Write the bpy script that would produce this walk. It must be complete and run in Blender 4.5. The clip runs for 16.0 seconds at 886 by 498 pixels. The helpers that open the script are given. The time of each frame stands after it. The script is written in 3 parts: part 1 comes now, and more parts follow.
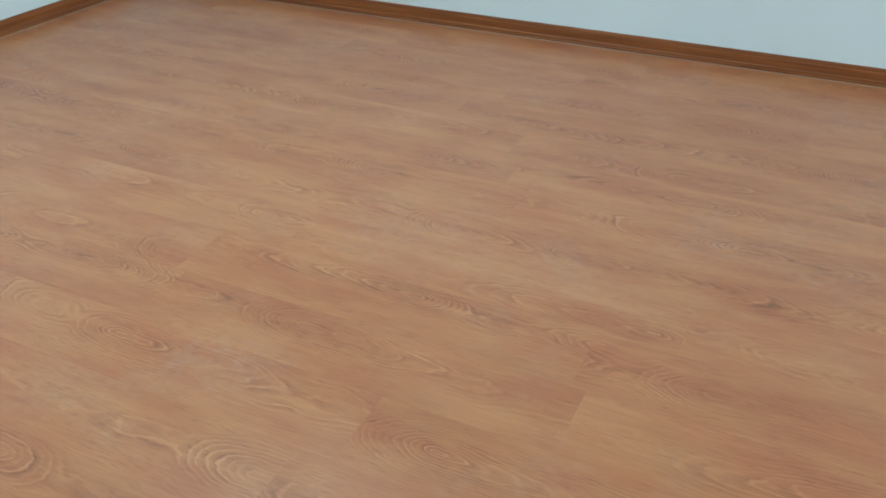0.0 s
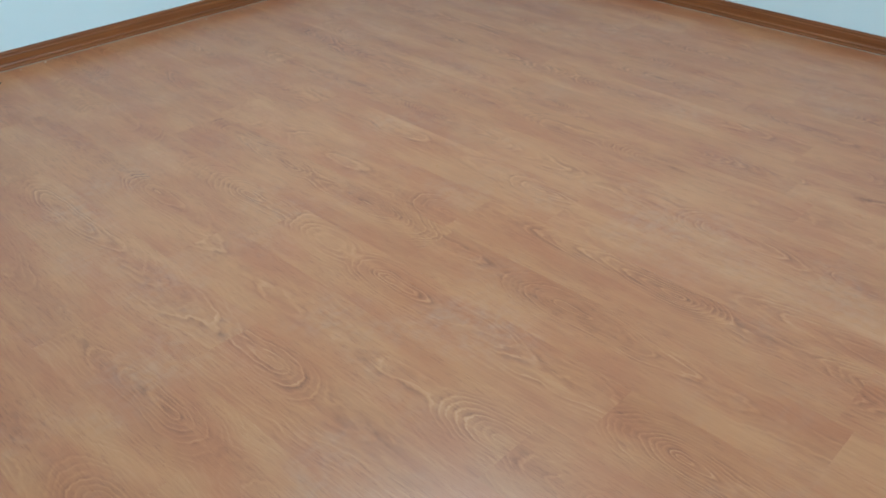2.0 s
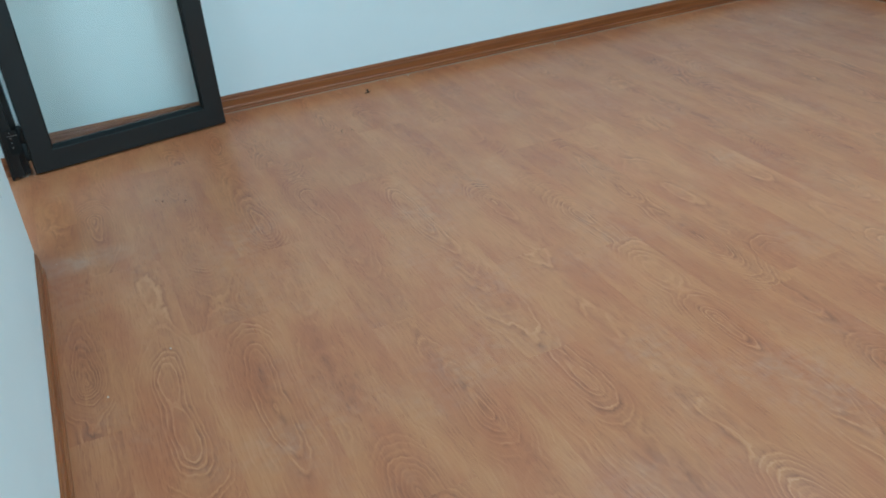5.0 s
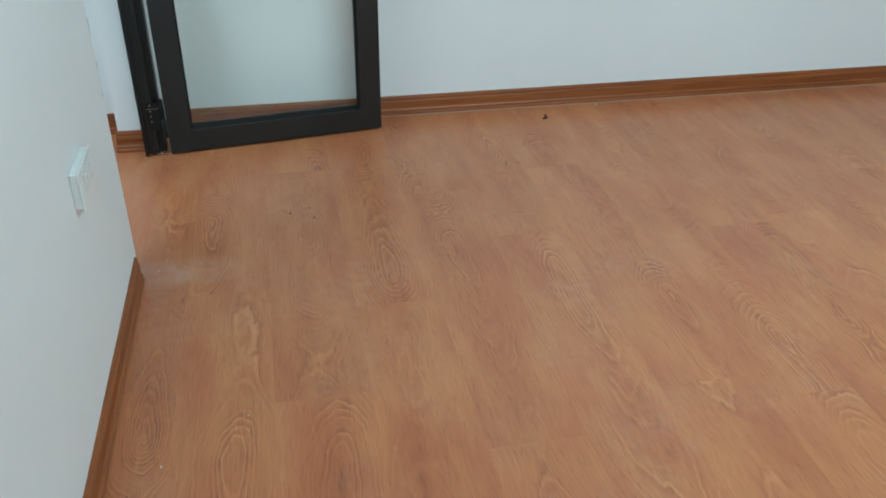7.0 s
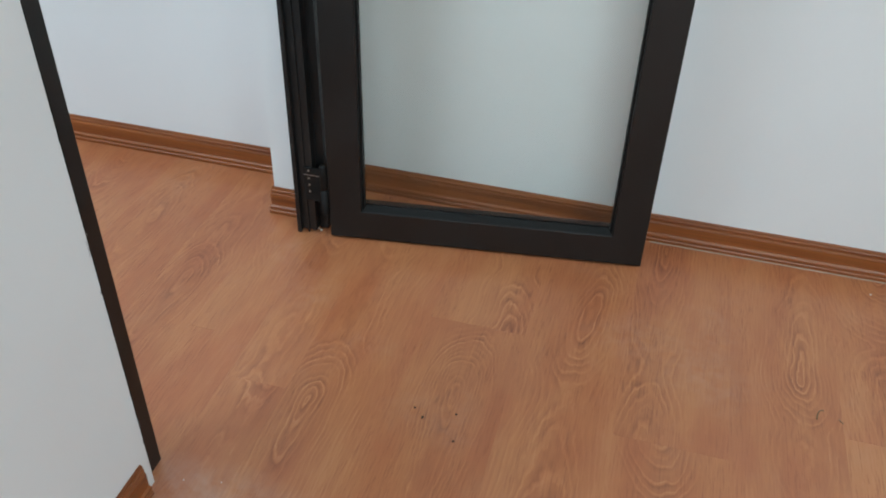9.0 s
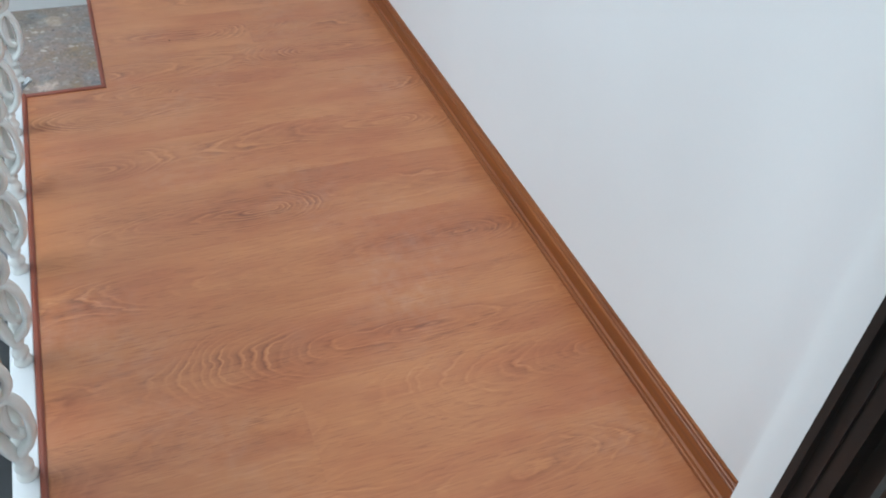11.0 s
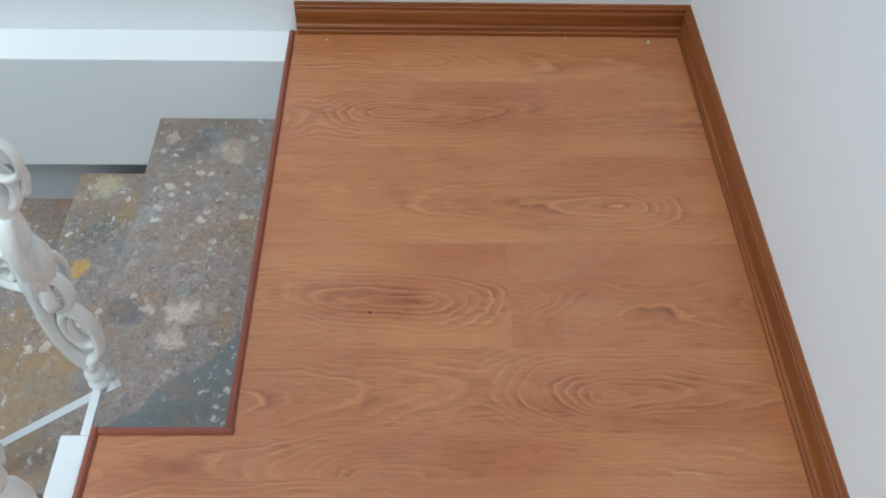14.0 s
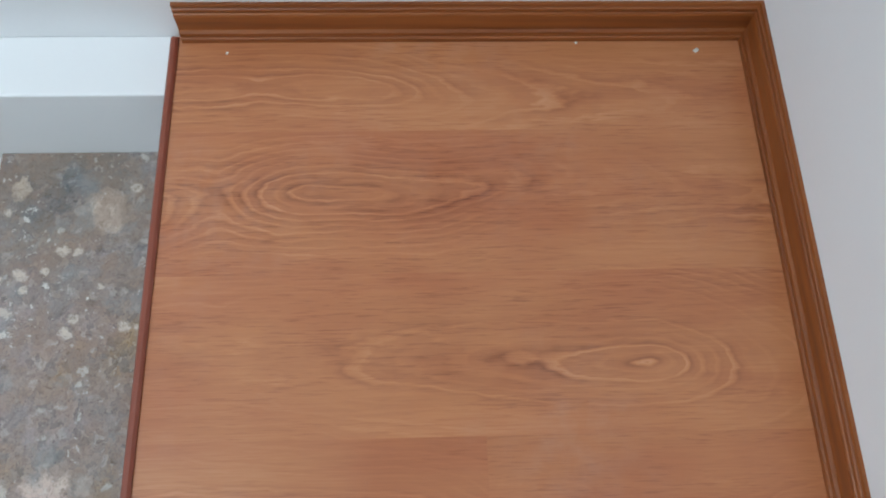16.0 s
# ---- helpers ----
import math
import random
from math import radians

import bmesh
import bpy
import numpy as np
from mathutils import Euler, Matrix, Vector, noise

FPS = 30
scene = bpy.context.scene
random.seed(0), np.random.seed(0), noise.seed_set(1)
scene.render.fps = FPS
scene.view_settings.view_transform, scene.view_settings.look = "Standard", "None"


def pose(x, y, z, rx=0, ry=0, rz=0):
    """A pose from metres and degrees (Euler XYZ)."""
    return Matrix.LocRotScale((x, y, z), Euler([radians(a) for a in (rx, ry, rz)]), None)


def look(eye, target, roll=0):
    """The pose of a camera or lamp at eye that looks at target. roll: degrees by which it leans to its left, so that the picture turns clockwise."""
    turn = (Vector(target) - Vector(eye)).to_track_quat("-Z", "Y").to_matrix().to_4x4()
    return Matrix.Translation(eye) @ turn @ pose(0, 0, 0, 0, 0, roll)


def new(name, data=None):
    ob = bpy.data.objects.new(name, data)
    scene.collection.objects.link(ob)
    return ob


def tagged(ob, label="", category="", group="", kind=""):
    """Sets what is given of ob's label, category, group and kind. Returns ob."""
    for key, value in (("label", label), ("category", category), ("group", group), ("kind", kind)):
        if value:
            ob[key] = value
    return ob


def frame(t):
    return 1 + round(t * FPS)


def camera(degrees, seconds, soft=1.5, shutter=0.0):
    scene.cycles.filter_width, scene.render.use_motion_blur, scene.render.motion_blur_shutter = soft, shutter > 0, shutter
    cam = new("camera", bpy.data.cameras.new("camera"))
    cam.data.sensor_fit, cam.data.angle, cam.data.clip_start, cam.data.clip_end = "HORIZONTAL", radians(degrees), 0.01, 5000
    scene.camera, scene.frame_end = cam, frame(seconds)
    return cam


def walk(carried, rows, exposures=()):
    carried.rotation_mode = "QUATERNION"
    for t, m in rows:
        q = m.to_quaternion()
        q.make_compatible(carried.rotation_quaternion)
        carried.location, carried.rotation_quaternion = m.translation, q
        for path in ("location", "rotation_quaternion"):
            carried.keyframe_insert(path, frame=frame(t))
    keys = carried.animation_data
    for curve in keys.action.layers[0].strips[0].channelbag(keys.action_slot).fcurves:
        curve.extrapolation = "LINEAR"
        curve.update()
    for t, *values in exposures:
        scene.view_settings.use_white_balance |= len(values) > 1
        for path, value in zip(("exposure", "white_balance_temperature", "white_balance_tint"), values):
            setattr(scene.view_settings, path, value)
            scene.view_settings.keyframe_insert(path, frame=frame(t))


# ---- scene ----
# Plan, in metres: the room lies at x > 0, its door leads through the wall at x = 0 to a landing at x < 0.
# The back wall of room and landing is at y = NORTH; planks run along y.
cam = camera(54.7, 16.0, soft=1.9)


def view(x, y, z, yaw, pitch, roll):
    """A camera pose: yaw from +y to the left, pitch up, roll leaning left."""
    return pose(x, y, z, 0, 0, yaw) @ pose(0, 0, 0, 90 + pitch) @ pose(0, 0, 0, 0, 0, roll)


PATH = [
    (0.0, 0.398, -2.810, 1.374, -63.77, -31.95, -0.57),
    (0.5, 0.376, -2.784, 1.370, -58.37, -31.62, -0.77),
    (1.0, 0.348, -2.759, 1.368, -53.97, -31.83, -0.09),
    (1.5, 0.336, -2.741, 1.368, -49.32, -32.50, -0.32),
    (2.0, 0.324, -2.711, 1.381, -46.35, -33.22, -0.09),
    (2.5, 0.317, -2.704, 1.373, -42.53, -32.88, -0.89),
    (3.0, 0.319, -2.704, 1.360, -38.69, -32.67, -1.71),
    (3.5, 0.294, -2.686, 1.357, -34.09, -32.07, -2.95),
    (4.0, 0.276, -2.675, 1.358, -30.42, -31.24, -3.44),
    (4.5, 0.255, -2.675, 1.364, -26.62, -30.49, -3.87),
    (4.7, 0.254, -2.678, 1.367, -24.74, -30.35, -4.49),
    (6.8, 0.402, -2.270, 1.323, -14.13, -30.56, 0.52),
    (7.0, 0.441, -2.147, 1.332, -11.37, -31.08, 0.58),
    (7.5, 0.500, -1.745, 1.333, -7.88, -33.84, -0.38),
    (8.0, 0.606, -1.431, 1.322, -3.06, -34.14, -0.75),
    (8.5, 0.736, -1.097, 1.356, 6.22, -35.14, 0.84),
    (9.0, 0.763, -0.817, 1.326, 14.59, -37.01, 1.77),
    (9.5, 0.746, -0.507, 1.324, 23.64, -38.98, 2.36),
    (10.0, 0.721, -0.266, 1.301, 36.06, -39.40, 4.22),
    (10.2, 0.725, -0.155, 1.305, 43.76, -39.08, 5.13),
    (11.25, 0.030, 0.340, 1.300, 70.0, -42.5, 4.5),
    (12.3, -0.720, 0.502, 1.295, 83.06, -44.95, 2.99),
    (12.5, -0.733, 0.533, 1.300, 85.35, -44.69, 2.38),
    (13.0, -0.846, 0.560, 1.275, 89.58, -45.44, 0.87),
    (13.5, -1.138, 0.539, 1.251, 89.31, -47.74, 1.34),
    (14.0, -1.360, 0.501, 1.211, 87.87, -51.07, 1.85),
    (14.5, -1.613, 0.570, 1.197, 89.16, -55.71, 1.65),
    (15.0, -1.869, 0.573, 1.179, 88.89, -58.69, 2.80),
    (15.5, -2.069, 0.529, 1.150, 82.31, -62.51, 6.59),
    (16.0, -2.152, 0.552, 1.105, 83.53, -67.26, 5.10),
]
walk(cam, [(row[0], view(*row[1:])) for row in PATH], exposures=[(0, 0.16, 5400, -14), (1.5, 0.20, 5000, -16), (4.7, 0.06, 5000, -16), (7, 0.0, 5900, -5), (8.5, -0.02, 6350, 3), (9, 0.04, 6300, 5), (9.5, 0.19, 6300, 7), (10, 0.20, 6300, 8), (12.3, 0.17, 6400, 6), (16, 0.06, 6500, 9)])

# ---- light: a bright cloudy day through the room's window (place assumed) and the skylight over the stairs, plus an added ceiling fill ----
world = bpy.data.worlds.new("world")
scene.world = world
world.use_nodes = True
sky = world.node_tree.nodes.new("ShaderNodeTexSky")
sky.sky_type, sky.sun_disc = "NISHITA", False
sky.sun_elevation, sky.sun_rotation = radians(52), radians(20)
world.node_tree.links.new(sky.outputs[0], world.node_tree.nodes["Background"].inputs[0])
world.node_tree.nodes["Background"].inputs[1].default_value = 0.10


def area_light(name, m, width, height, watts, colour):
    lamp = bpy.data.lights.new(name, "AREA")
    lamp.shape, lamp.size, lamp.size_y, lamp.energy, lamp.color = "RECTANGLE", width, height, watts, colour
    ob = new(name, lamp)
    ob.matrix_world = m
    return ob


sun_lamp = bpy.data.lights.new("sun", "SUN")
sun_lamp.energy, sun_lamp.angle, sun_lamp.color = 0.6, radians(20), (1.0, 0.97, 0.92)
new("sun", sun_lamp).matrix_world = look((0, 0, 0), (-0.21, -0.58, -0.79))

NORTH, SOUTH, EAST, HIGH = 1.095, -6.20, 4.364, 2.90
WALL = 0.155                      # the wall with the door
LAND = -2.975                     # the landing's far wall
WELL = -3.2                       # far end of the stairwell, along y
DAY = (0.79, 0.93, 1.0)
area_light("window_light", look((2.1, SOUTH + 0.03, 1.65), (1.9, 0, 1.25)), 2.9, 1.75, 72, DAY)
# added overhead fill, out of view, to even out floor and walls
area_light("ceiling_panel_light", look((2.05, -0.95, HIGH - 0.075), (2.05, -0.95, 0)), 1.14, 0.54, 47, (0.74, 0.92, 1.0))
area_light("skylight_light", look((-1.50, -1.3, HIGH - 0.01), (-1.50, -1.3, 0)), 1.5, 1.9, 77, (0.79, 0.91, 1.0))

# ---- materials ----


class Nodes:
    """A short way to write node trees."""

    def __init__(self, name):
        self.mat = bpy.data.materials.new(name)
        self.mat.use_nodes = True
        self.tree = self.mat.node_tree
        self.bsdf = self.tree.nodes["Principled BSDF"]

    def node(self, kind, links=(), **values):
        n = self.tree.nodes.new("ShaderNode" + kind)
        for key, value in values.items():
            setattr(n, key, value)
        for slot, source in dict(links).items():
            if isinstance(source, bpy.types.NodeSocket):
                self.tree.links.new(source, n.inputs[slot])
            else:
                n.inputs[slot].default_value = source
        return n

    def math(self, operation, a, b=0.0, c=0.0):
        return self.node("Math", {0: a, 1: b, 2: c}, operation=operation).outputs[0]

    def noise(self, vector, scale, detail=2.0, rough=0.5, distortion=0.0):
        return self.node("TexNoise", {"Vector": vector, "Scale": scale, "Detail": detail, "Roughness": rough, "Distortion": distortion}).outputs[0]

    def mix(self, factor, a, b, blend="MIX"):
        n = self.node("Mix", {"Factor": factor}, data_type="RGBA", blend_type=blend)
        for slot, source in ((6, a), (7, b)):
            if isinstance(source, bpy.types.NodeSocket):
                self.tree.links.new(source, n.inputs[slot])
            else:
                n.inputs[slot].default_value = (*source, 1)
        return n.outputs[2]

    def ramp(self, value, stops):
        n = self.node("ValToRGB", {0: value})
        e = n.color_ramp.elements
        while len(e) < len(stops):
            e.new(0.5)
        for el, (at, colour) in zip(e, stops):
            el.position, el.color = at, (*colour, 1) if len(colour) == 3 else colour
        return n.outputs[0]

    def span(self, value, a, b, c=0.0, d=1.0):
        return self.node("MapRange", {0: value, 1: a, 2: b, 3: c, 4: d}).outputs[0]

    def scaled(self, vector, sx, sy, sz):
        return self.node("Mapping", {"Vector": vector, "Scale": (sx, sy, sz)}).outputs[0]

    def set(self, colour=None, rough=None, **more):
        for slot, source in (("Base Color", colour), ("Roughness", rough), *((k.replace("_", " "), v) for k, v in more.items())):
            if source is None:
                continue
            if isinstance(source, bpy.types.NodeSocket):
                self.tree.links.new(source, self.bsdf.inputs[slot])
            else:
                self.bsdf.inputs[slot].default_value = (*source, 1) if isinstance(source, tuple) and len(source) == 3 else source
        return self

    def bump(self, height, distance, strength=1.0):
        n = self.node("Bump", {"Height": height, "Distance": distance, "Strength": strength})
        self.tree.links.new(n.outputs[0], self.bsdf.inputs["Normal"])
        return self


def laminate():
    """Printed flat-sawn wood: yearly rings cut at a changing depth, so that eyes, nested arches and straight edge grain come from one field."""
    k = Nodes("laminate")
    at = k.node("TexCoord").outputs["Object"]
    rnd = k.node("ObjectInfo").outputs["Random"]
    knot = k.node("Attribute", attribute_type="OBJECT", attribute_name="knot").outputs["Vector"]
    local = k.node("VectorMath", {0: at, 1: knot}, operation="SUBTRACT").outputs[0]
    shift = k.node("CombineXYZ", {0: k.math("MULTIPLY", rnd, 37.0), 1: k.math("MULTIPLY", rnd, 91.0), 2: k.math("MULTIPLY", rnd, 13.0)}).outputs[0]
    moved = k.node("VectorMath", {0: at, 1: shift}, operation="ADD").outputs[0]
    warp = k.math("SUBTRACT", k.noise(k.scaled(moved, 15, 5.5, 1), 1.0, 3, 0.55), 0.5)
    ripple = k.math("SUBTRACT", k.noise(k.scaled(moved, 80, 30, 1), 1.0, 3, 0.6), 0.5)
    xyz = k.node("SeparateXYZ", {0: local})
    across, along = xyz.outputs[0], xyz.outputs[1]
    along = k.math("MULTIPLY", along, k.node("SeparateXYZ", {0: knot}).outputs[2])
    away = k.span(k.math("ABSOLUTE", along), 0.03, 0.30)
    # the heart of the figure wanders along the plank
    heart = k.math("MULTIPLY", k.math("SUBTRACT", k.noise(k.scaled(moved, 0, 1.5, 0), 1.0, 2), 0.5), 0.16)
    across = k.math("ADD", across, k.math("MULTIPLY", heart, away))
    # depth of the cut below the heart: nil at the knot, rising steeply on its blunt side, slowly on the other
    rise = k.math("MAXIMUM", k.math("MULTIPLY", along, 0.46), k.math("MULTIPLY", along, -0.14))
    swell = k.math("MAXIMUM", k.math("MULTIPLY_ADD", k.noise(k.scaled(moved, 0, 1.3, 0), 1.0, 1, 0.5), 0.42, -0.125), 0.008)
    depth = k.math("SMOOTH_MIN", rise, swell, 0.02)
    ring = k.math("SQRT", k.math("ADD", k.math("MULTIPLY", across, across), k.math("MULTIPLY", depth, depth)))
    ring = k.math("ADD", ring, k.math("ADD", k.math("MULTIPLY", warp, 0.030), k.math("MULTIPLY", ripple, 0.0050)))
    count = k.math("DIVIDE", ring, k.span(rnd, 0.0, 1.0, 0.0075, 0.0115))
    turn = k.math("FRACT", count)
    strong = k.span(k.node("TexWhiteNoise", {"W": k.math("ADD", k.math("FLOOR", count), k.math("MULTIPLY", rnd, 50.0))}, noise_dimensions="1D").outputs["Value"], 0.0, 1.0, 0.05, 1.30)
    # each ring: a thin pale rim, a darker band behind it, then slowly back to the ground tone
    line = k.math("SUBTRACT", k.ramp(turn, [(0.0, (0.40,) * 3), (0.12, (0.82,) * 3), (0.30, (0.62,) * 3), (0.48, (0.10,) * 3), (0.76, (0.34,) * 3), (1.0, (0.40,) * 3)]), 0.44)
    middle = k.span(k.math("ABSOLUTE", across), 0.022, 0.080, 1.0, 0.28)
    patch = k.span(k.noise(k.scaled(moved, 6, 2.2, 1), 1.0, 2), 0.36, 0.60, 0.12, 1.0)
    broken = k.span(k.noise(k.scaled(moved, 34, 13, 1), 1.0, 2), 0.34, 0.60, 0.25, 1.0)
    near = k.span(k.math("ABSOLUTE", along), 0.08, 0.42, 1.0, 0.0)
    figure = k.math("MULTIPLY", middle, k.math("MULTIPLY", k.math("MAXIMUM", patch, near), broken))
    line = k.math("MULTIPLY", line, k.math("MULTIPLY", figure, strong))
    fibre = k.math("SUBTRACT", k.noise(k.scaled(moved, 330, 9, 1), 1.0, 4, 0.62), 0.5)
    streak = k.math("SUBTRACT", k.noise(k.scaled(moved, 55, 2.2, 1), 1.0, 4, 0.6), 0.5)
    cloud = k.math("SUBTRACT", k.noise(k.scaled(moved, 9.0, 2.2, 1), 1.0, 3, 0.55), 0.5)
    fleck = k.math("MULTIPLY", k.span(k.noise(k.scaled(moved, 52, 15, 1), 1.0, 3, 0.6), 0.60, 0.76), k.span(middle, 0.1, 1.0, 0.35, 1.0))
    # short dark pores along the grain
    pore = k.math("MULTIPLY", k.span(k.noise(k.scaled(moved, 360, 20, 1), 1.0, 3, 0.6), 0.53, 0.66), k.span(k.noise(k.scaled(moved, 14, 2.0, 1), 1.0, 2), 0.38, 0.60, 0.25, 1.0))
    v = k.math("MULTIPLY_ADD", line, 0.64, 0.534)
    for part_, amount in ((fibre, 0.22), (streak, 0.14), (cloud, 0.31), (fleck, 0.10), (pore, -0.20), (figure, -0.115)):
        v = k.math("MULTIPLY_ADD", part_, amount, v)
    v = k.math("ADD", v, k.math("MULTIPLY_ADD", rnd, 0.06, -0.03))
    colour = k.ramp(v, [(0.10, (0.230, 0.072, 0.032)), (0.36, (0.420, 0.151, 0.062)), (0.55, (0.530, 0.211, 0.088)), (0.90, (0.69, 0.360, 0.197))])
    tone = k.noise(k.scaled(moved, 9, 2.6, 1), 1.0, 3, 0.55)
    colour = k.mix(k.span(tone, 0.40, 0.64), colour, k.mix(0.62, colour, (0.80, 0.60, 0.58), "MULTIPLY"))
    world_at = k.node("NewGeometry").outputs["Position"]
    # pale plaster dust, thickest at the foot of the door jamb
    place = k.node("VectorMath", {0: k.scaled(world_at, 1.0, 2.6, 1.0), 1: (0.10, 0.06, 0.0)}, operation="DISTANCE").outputs["Value"]
    smear = k.math("MULTIPLY", k.span(place, 0.02, 0.24, 1.0, 0.0), k.span(k.noise(world_at, 13, 4, 0.65), 0.32, 0.66))
    film = k.math("MULTIPLY", k.span(k.noise(world_at, 2.3, 4, 0.6), 0.50, 0.78), k.span(k.noise(world_at, 34, 3), 0.35, 0.7))
    dust = k.math("MAXIMUM", k.math("MULTIPLY", smear, 0.30), k.math("MULTIPLY", film, 0.14))
    colour = k.mix(dust, colour, (0.70, 0.66, 0.61))
    rough = k.math("ADD", k.span(k.noise(world_at, 7, 3), 0.3, 0.7, 0.29, 0.37), k.math("ADD", k.math("MULTIPLY", fibre, 0.12), k.math("MULTIPLY", dust, 0.5)))
    k.set(colour, rough, Specular_IOR_Level=0.62)
    k.bump(k.math("ADD", fibre, k.math("MULTIPLY", line, 0.3)), 0.0005, 0.35)
    return k.mat


def varnished(name, dark, light, rough, along):
    """Stained, varnished wood of mouldings; along is the axis of the grain."""
    k = Nodes(name)
    at = k.node("NewGeometry").outputs["Position"]
    s = [90.0, 90.0, 90.0]
    s["xyz".index(along)] = 2.5
    grain = k.noise(k.scaled(at, *s), 1.0, 4, 0.6)
    s2 = [25.0, 25.0, 25.0]
    s2["xyz".index(along)] = 1.3
    band = k.noise(k.scaled(at, *s2), 1.0, 2, 0.5)
    v = k.math("ADD", k.math("MULTIPLY", grain, 0.65), k.math("MULTIPLY", band, 0.35))
    k.set(k.ramp(v, [(0.32, dark), (0.68, light)]), k.span(grain, 0.3, 0.7, rough - 0.05, rough + 0.08), Specular_IOR_Level=0.5)
    k.bump(grain, 0.0004, 0.4)
    return k.mat


def paint(name, colour, rough=0.6, relief=0.0003, stains=0.05):
    """Rolled wall paint with slight unevenness and faint marks."""
    k = Nodes(name)
    at = k.node("NewGeometry").outputs["Position"]
    fine = k.noise(at, 170, 3, 0.6)
    broad = k.noise(at, 1.7, 3, 0.55)
    mark = k.span(k.noise(at, 11, 4, 0.7), 0.66, 0.8)
    c = k.mix(k.span(broad, 0.3, 0.7), tuple(v * 0.955 for v in colour), colour)
    c = k.mix(k.math("MULTIPLY", mark, stains), c, tuple(v * 0.55 for v in colour))
    k.set(c, k.span(broad, 0.3, 0.7, rough - 0.06, rough + 0.06))
    k.bump(k.math("ADD", fine, k.math("MULTIPLY", broad, 2.0)), relief, 0.35)
    return k.mat


def stone():
    """Polished breccia: angular grey, brown and slate pieces, pale lumps and chips, ochre fields."""
    k = Nodes("stair_stone")
    at = k.node("NewGeometry").outputs["Position"]
    rnd = k.node("ObjectInfo").outputs["Random"]
    shift = k.node("CombineXYZ", {0: k.math("MULTIPLY", rnd, 9.0), 1: k.math("MULTIPLY", rnd, 17.0), 2: 0.0}).outputs[0]
    p = k.node("VectorMath", {0: at, 1: shift}, operation="ADD").outputs[0]
    warp = k.node("TexNoise", {"Vector": p, "Scale": 22.0, "Detail": 5.0, "Roughness": 0.72}).outputs["Color"]
    q = k.node("VectorMath", {0: p, 1: k.node("VectorMath", {0: warp, 3: 0.055}, operation="SCALE").outputs[0]}, operation="ADD").outputs[0]
    fields = k.noise(q, 3.4, 3, 0.6)
    ground = k.ramp(fields, [(0.30, (0.15, 0.16, 0.165)), (0.41, (0.31, 0.285, 0.28)), (0.50, (0.39, 0.305, 0.285)), (0.58, (0.38, 0.265, 0.205)), (0.70, (0.48, 0.29, 0.11))])

    def cells(scale):
        n = k.node("TexVoronoi", {"Vector": q, "Scale": scale, "Randomness": 1.0}, feature="F1")
        return n.outputs["Distance"], k.node("SeparateColor", {0: n.outputs["Color"]})

    d1, c1 = cells(24.0)
    piece = k.ramp(c1.outputs[0], [(0.0, (0.13, 0.155, 0.165)), (0.3, (0.27, 0.26, 0.25)), (0.55, (0.33, 0.26, 0.215)), (0.8, (0.20, 0.155, 0.12)), (1.0, (0.42, 0.34, 0.27))])
    c = k.mix(k.math("MULTIPLY", k.span(c1.outputs[1], 0.35, 0.6), 0.26), ground, piece)
    d2, c2 = cells(85.0)
    small = k.ramp(c2.outputs[0], [(0.0, (0.10, 0.10, 0.105)), (0.45, (0.31, 0.275, 0.255)), (0.8, (0.42, 0.305, 0.240)), (1.0, (0.66, 0.60, 0.54))])
    c = k.mix(k.math("MULTIPLY", k.span(c2.outputs[1], 0.2, 0.6), 0.45), c, small)
    grit = k.noise(q, 150, 4, 0.75)
    c = k.mix(k.span(grit, 0.36, 0.66), k.mix(0.60, c, (0.38, 0.36, 0.36), "MULTIPLY"), c)
    # a slate field and some pale and ochre lumps in the two topmost treads
    top = k.span(k.node("SeparateXYZ", {0: at}).outputs[2], -0.18, -0.179)
    here = k.node("VectorMath", {0: at, 1: k.node("VectorMath", {0: k.node("VectorMath", {0: warp, 1: (0.5, 0.5, 0.5)}, operation="SUBTRACT").outputs[0], 3: 0.09}, operation="SCALE").outputs[0]}, operation="ADD").outputs[0]
    ax = k.node("SeparateXYZ", {0: here})
    side = k.math("ADD", k.math("MULTIPLY", k.math("SUBTRACT", ax.outputs[0], -2.258), -0.130), k.math("MULTIPLY", k.math("SUBTRACT", ax.outputs[1], 0.146), -0.117))
    slate = k.math("MULTIPLY", top, k.span(side, 0.0, -0.0012))
    c = k.mix(k.math("MULTIPLY", slate, k.span(grit, 0.2, 0.6, 1.0, 0.75)), c, (0.150, 0.172, 0.178))
    for spot, size, tint in (((-2.317, -0.077, -0.171), 0.046, (0.125, 0.130, 0.140)), ((-2.314, 0.032, -0.171), 0.040, (0.60, 0.46, 0.39)), ((-2.256, 0.026, -0.171), 0.030, (0.62, 0.48, 0.41)), ((-2.549, -0.277, -0.342), 0.030, (0.56, 0.33, 0.08)), ((-2.395, -0.227, -0.342), 0.028, (0.56, 0.33, 0.08)), ((-2.755, 0.071, -0.171), 0.044, (0.62, 0.50, 0.42)), ((-2.800, -0.075, -0.171), 0.020, (0.66, 0.56, 0.46)), ((-2.808, -0.274, -0.342), 0.045, (0.50, 0.44, 0.30))):
        gap = k.node("VectorMath", {0: here, 1: spot}, operation="DISTANCE").outputs["Value"]
        c = k.mix(k.math("MULTIPLY", k.span(gap, size, size * 0.6), k.span(grit, 0.30, 0.54, 0.15, 1.0)), c, tint)
    stain = k.math("MULTIPLY", k.span(k.noise(q, 7.0, 4, 0.65), 0.50, 0.66), k.span(grit, 0.3, 0.6, 0.4, 1.0))
    c = k.mix(k.math("MULTIPLY", stain, 0.35), c, (0.26, 0.135, 0.075))
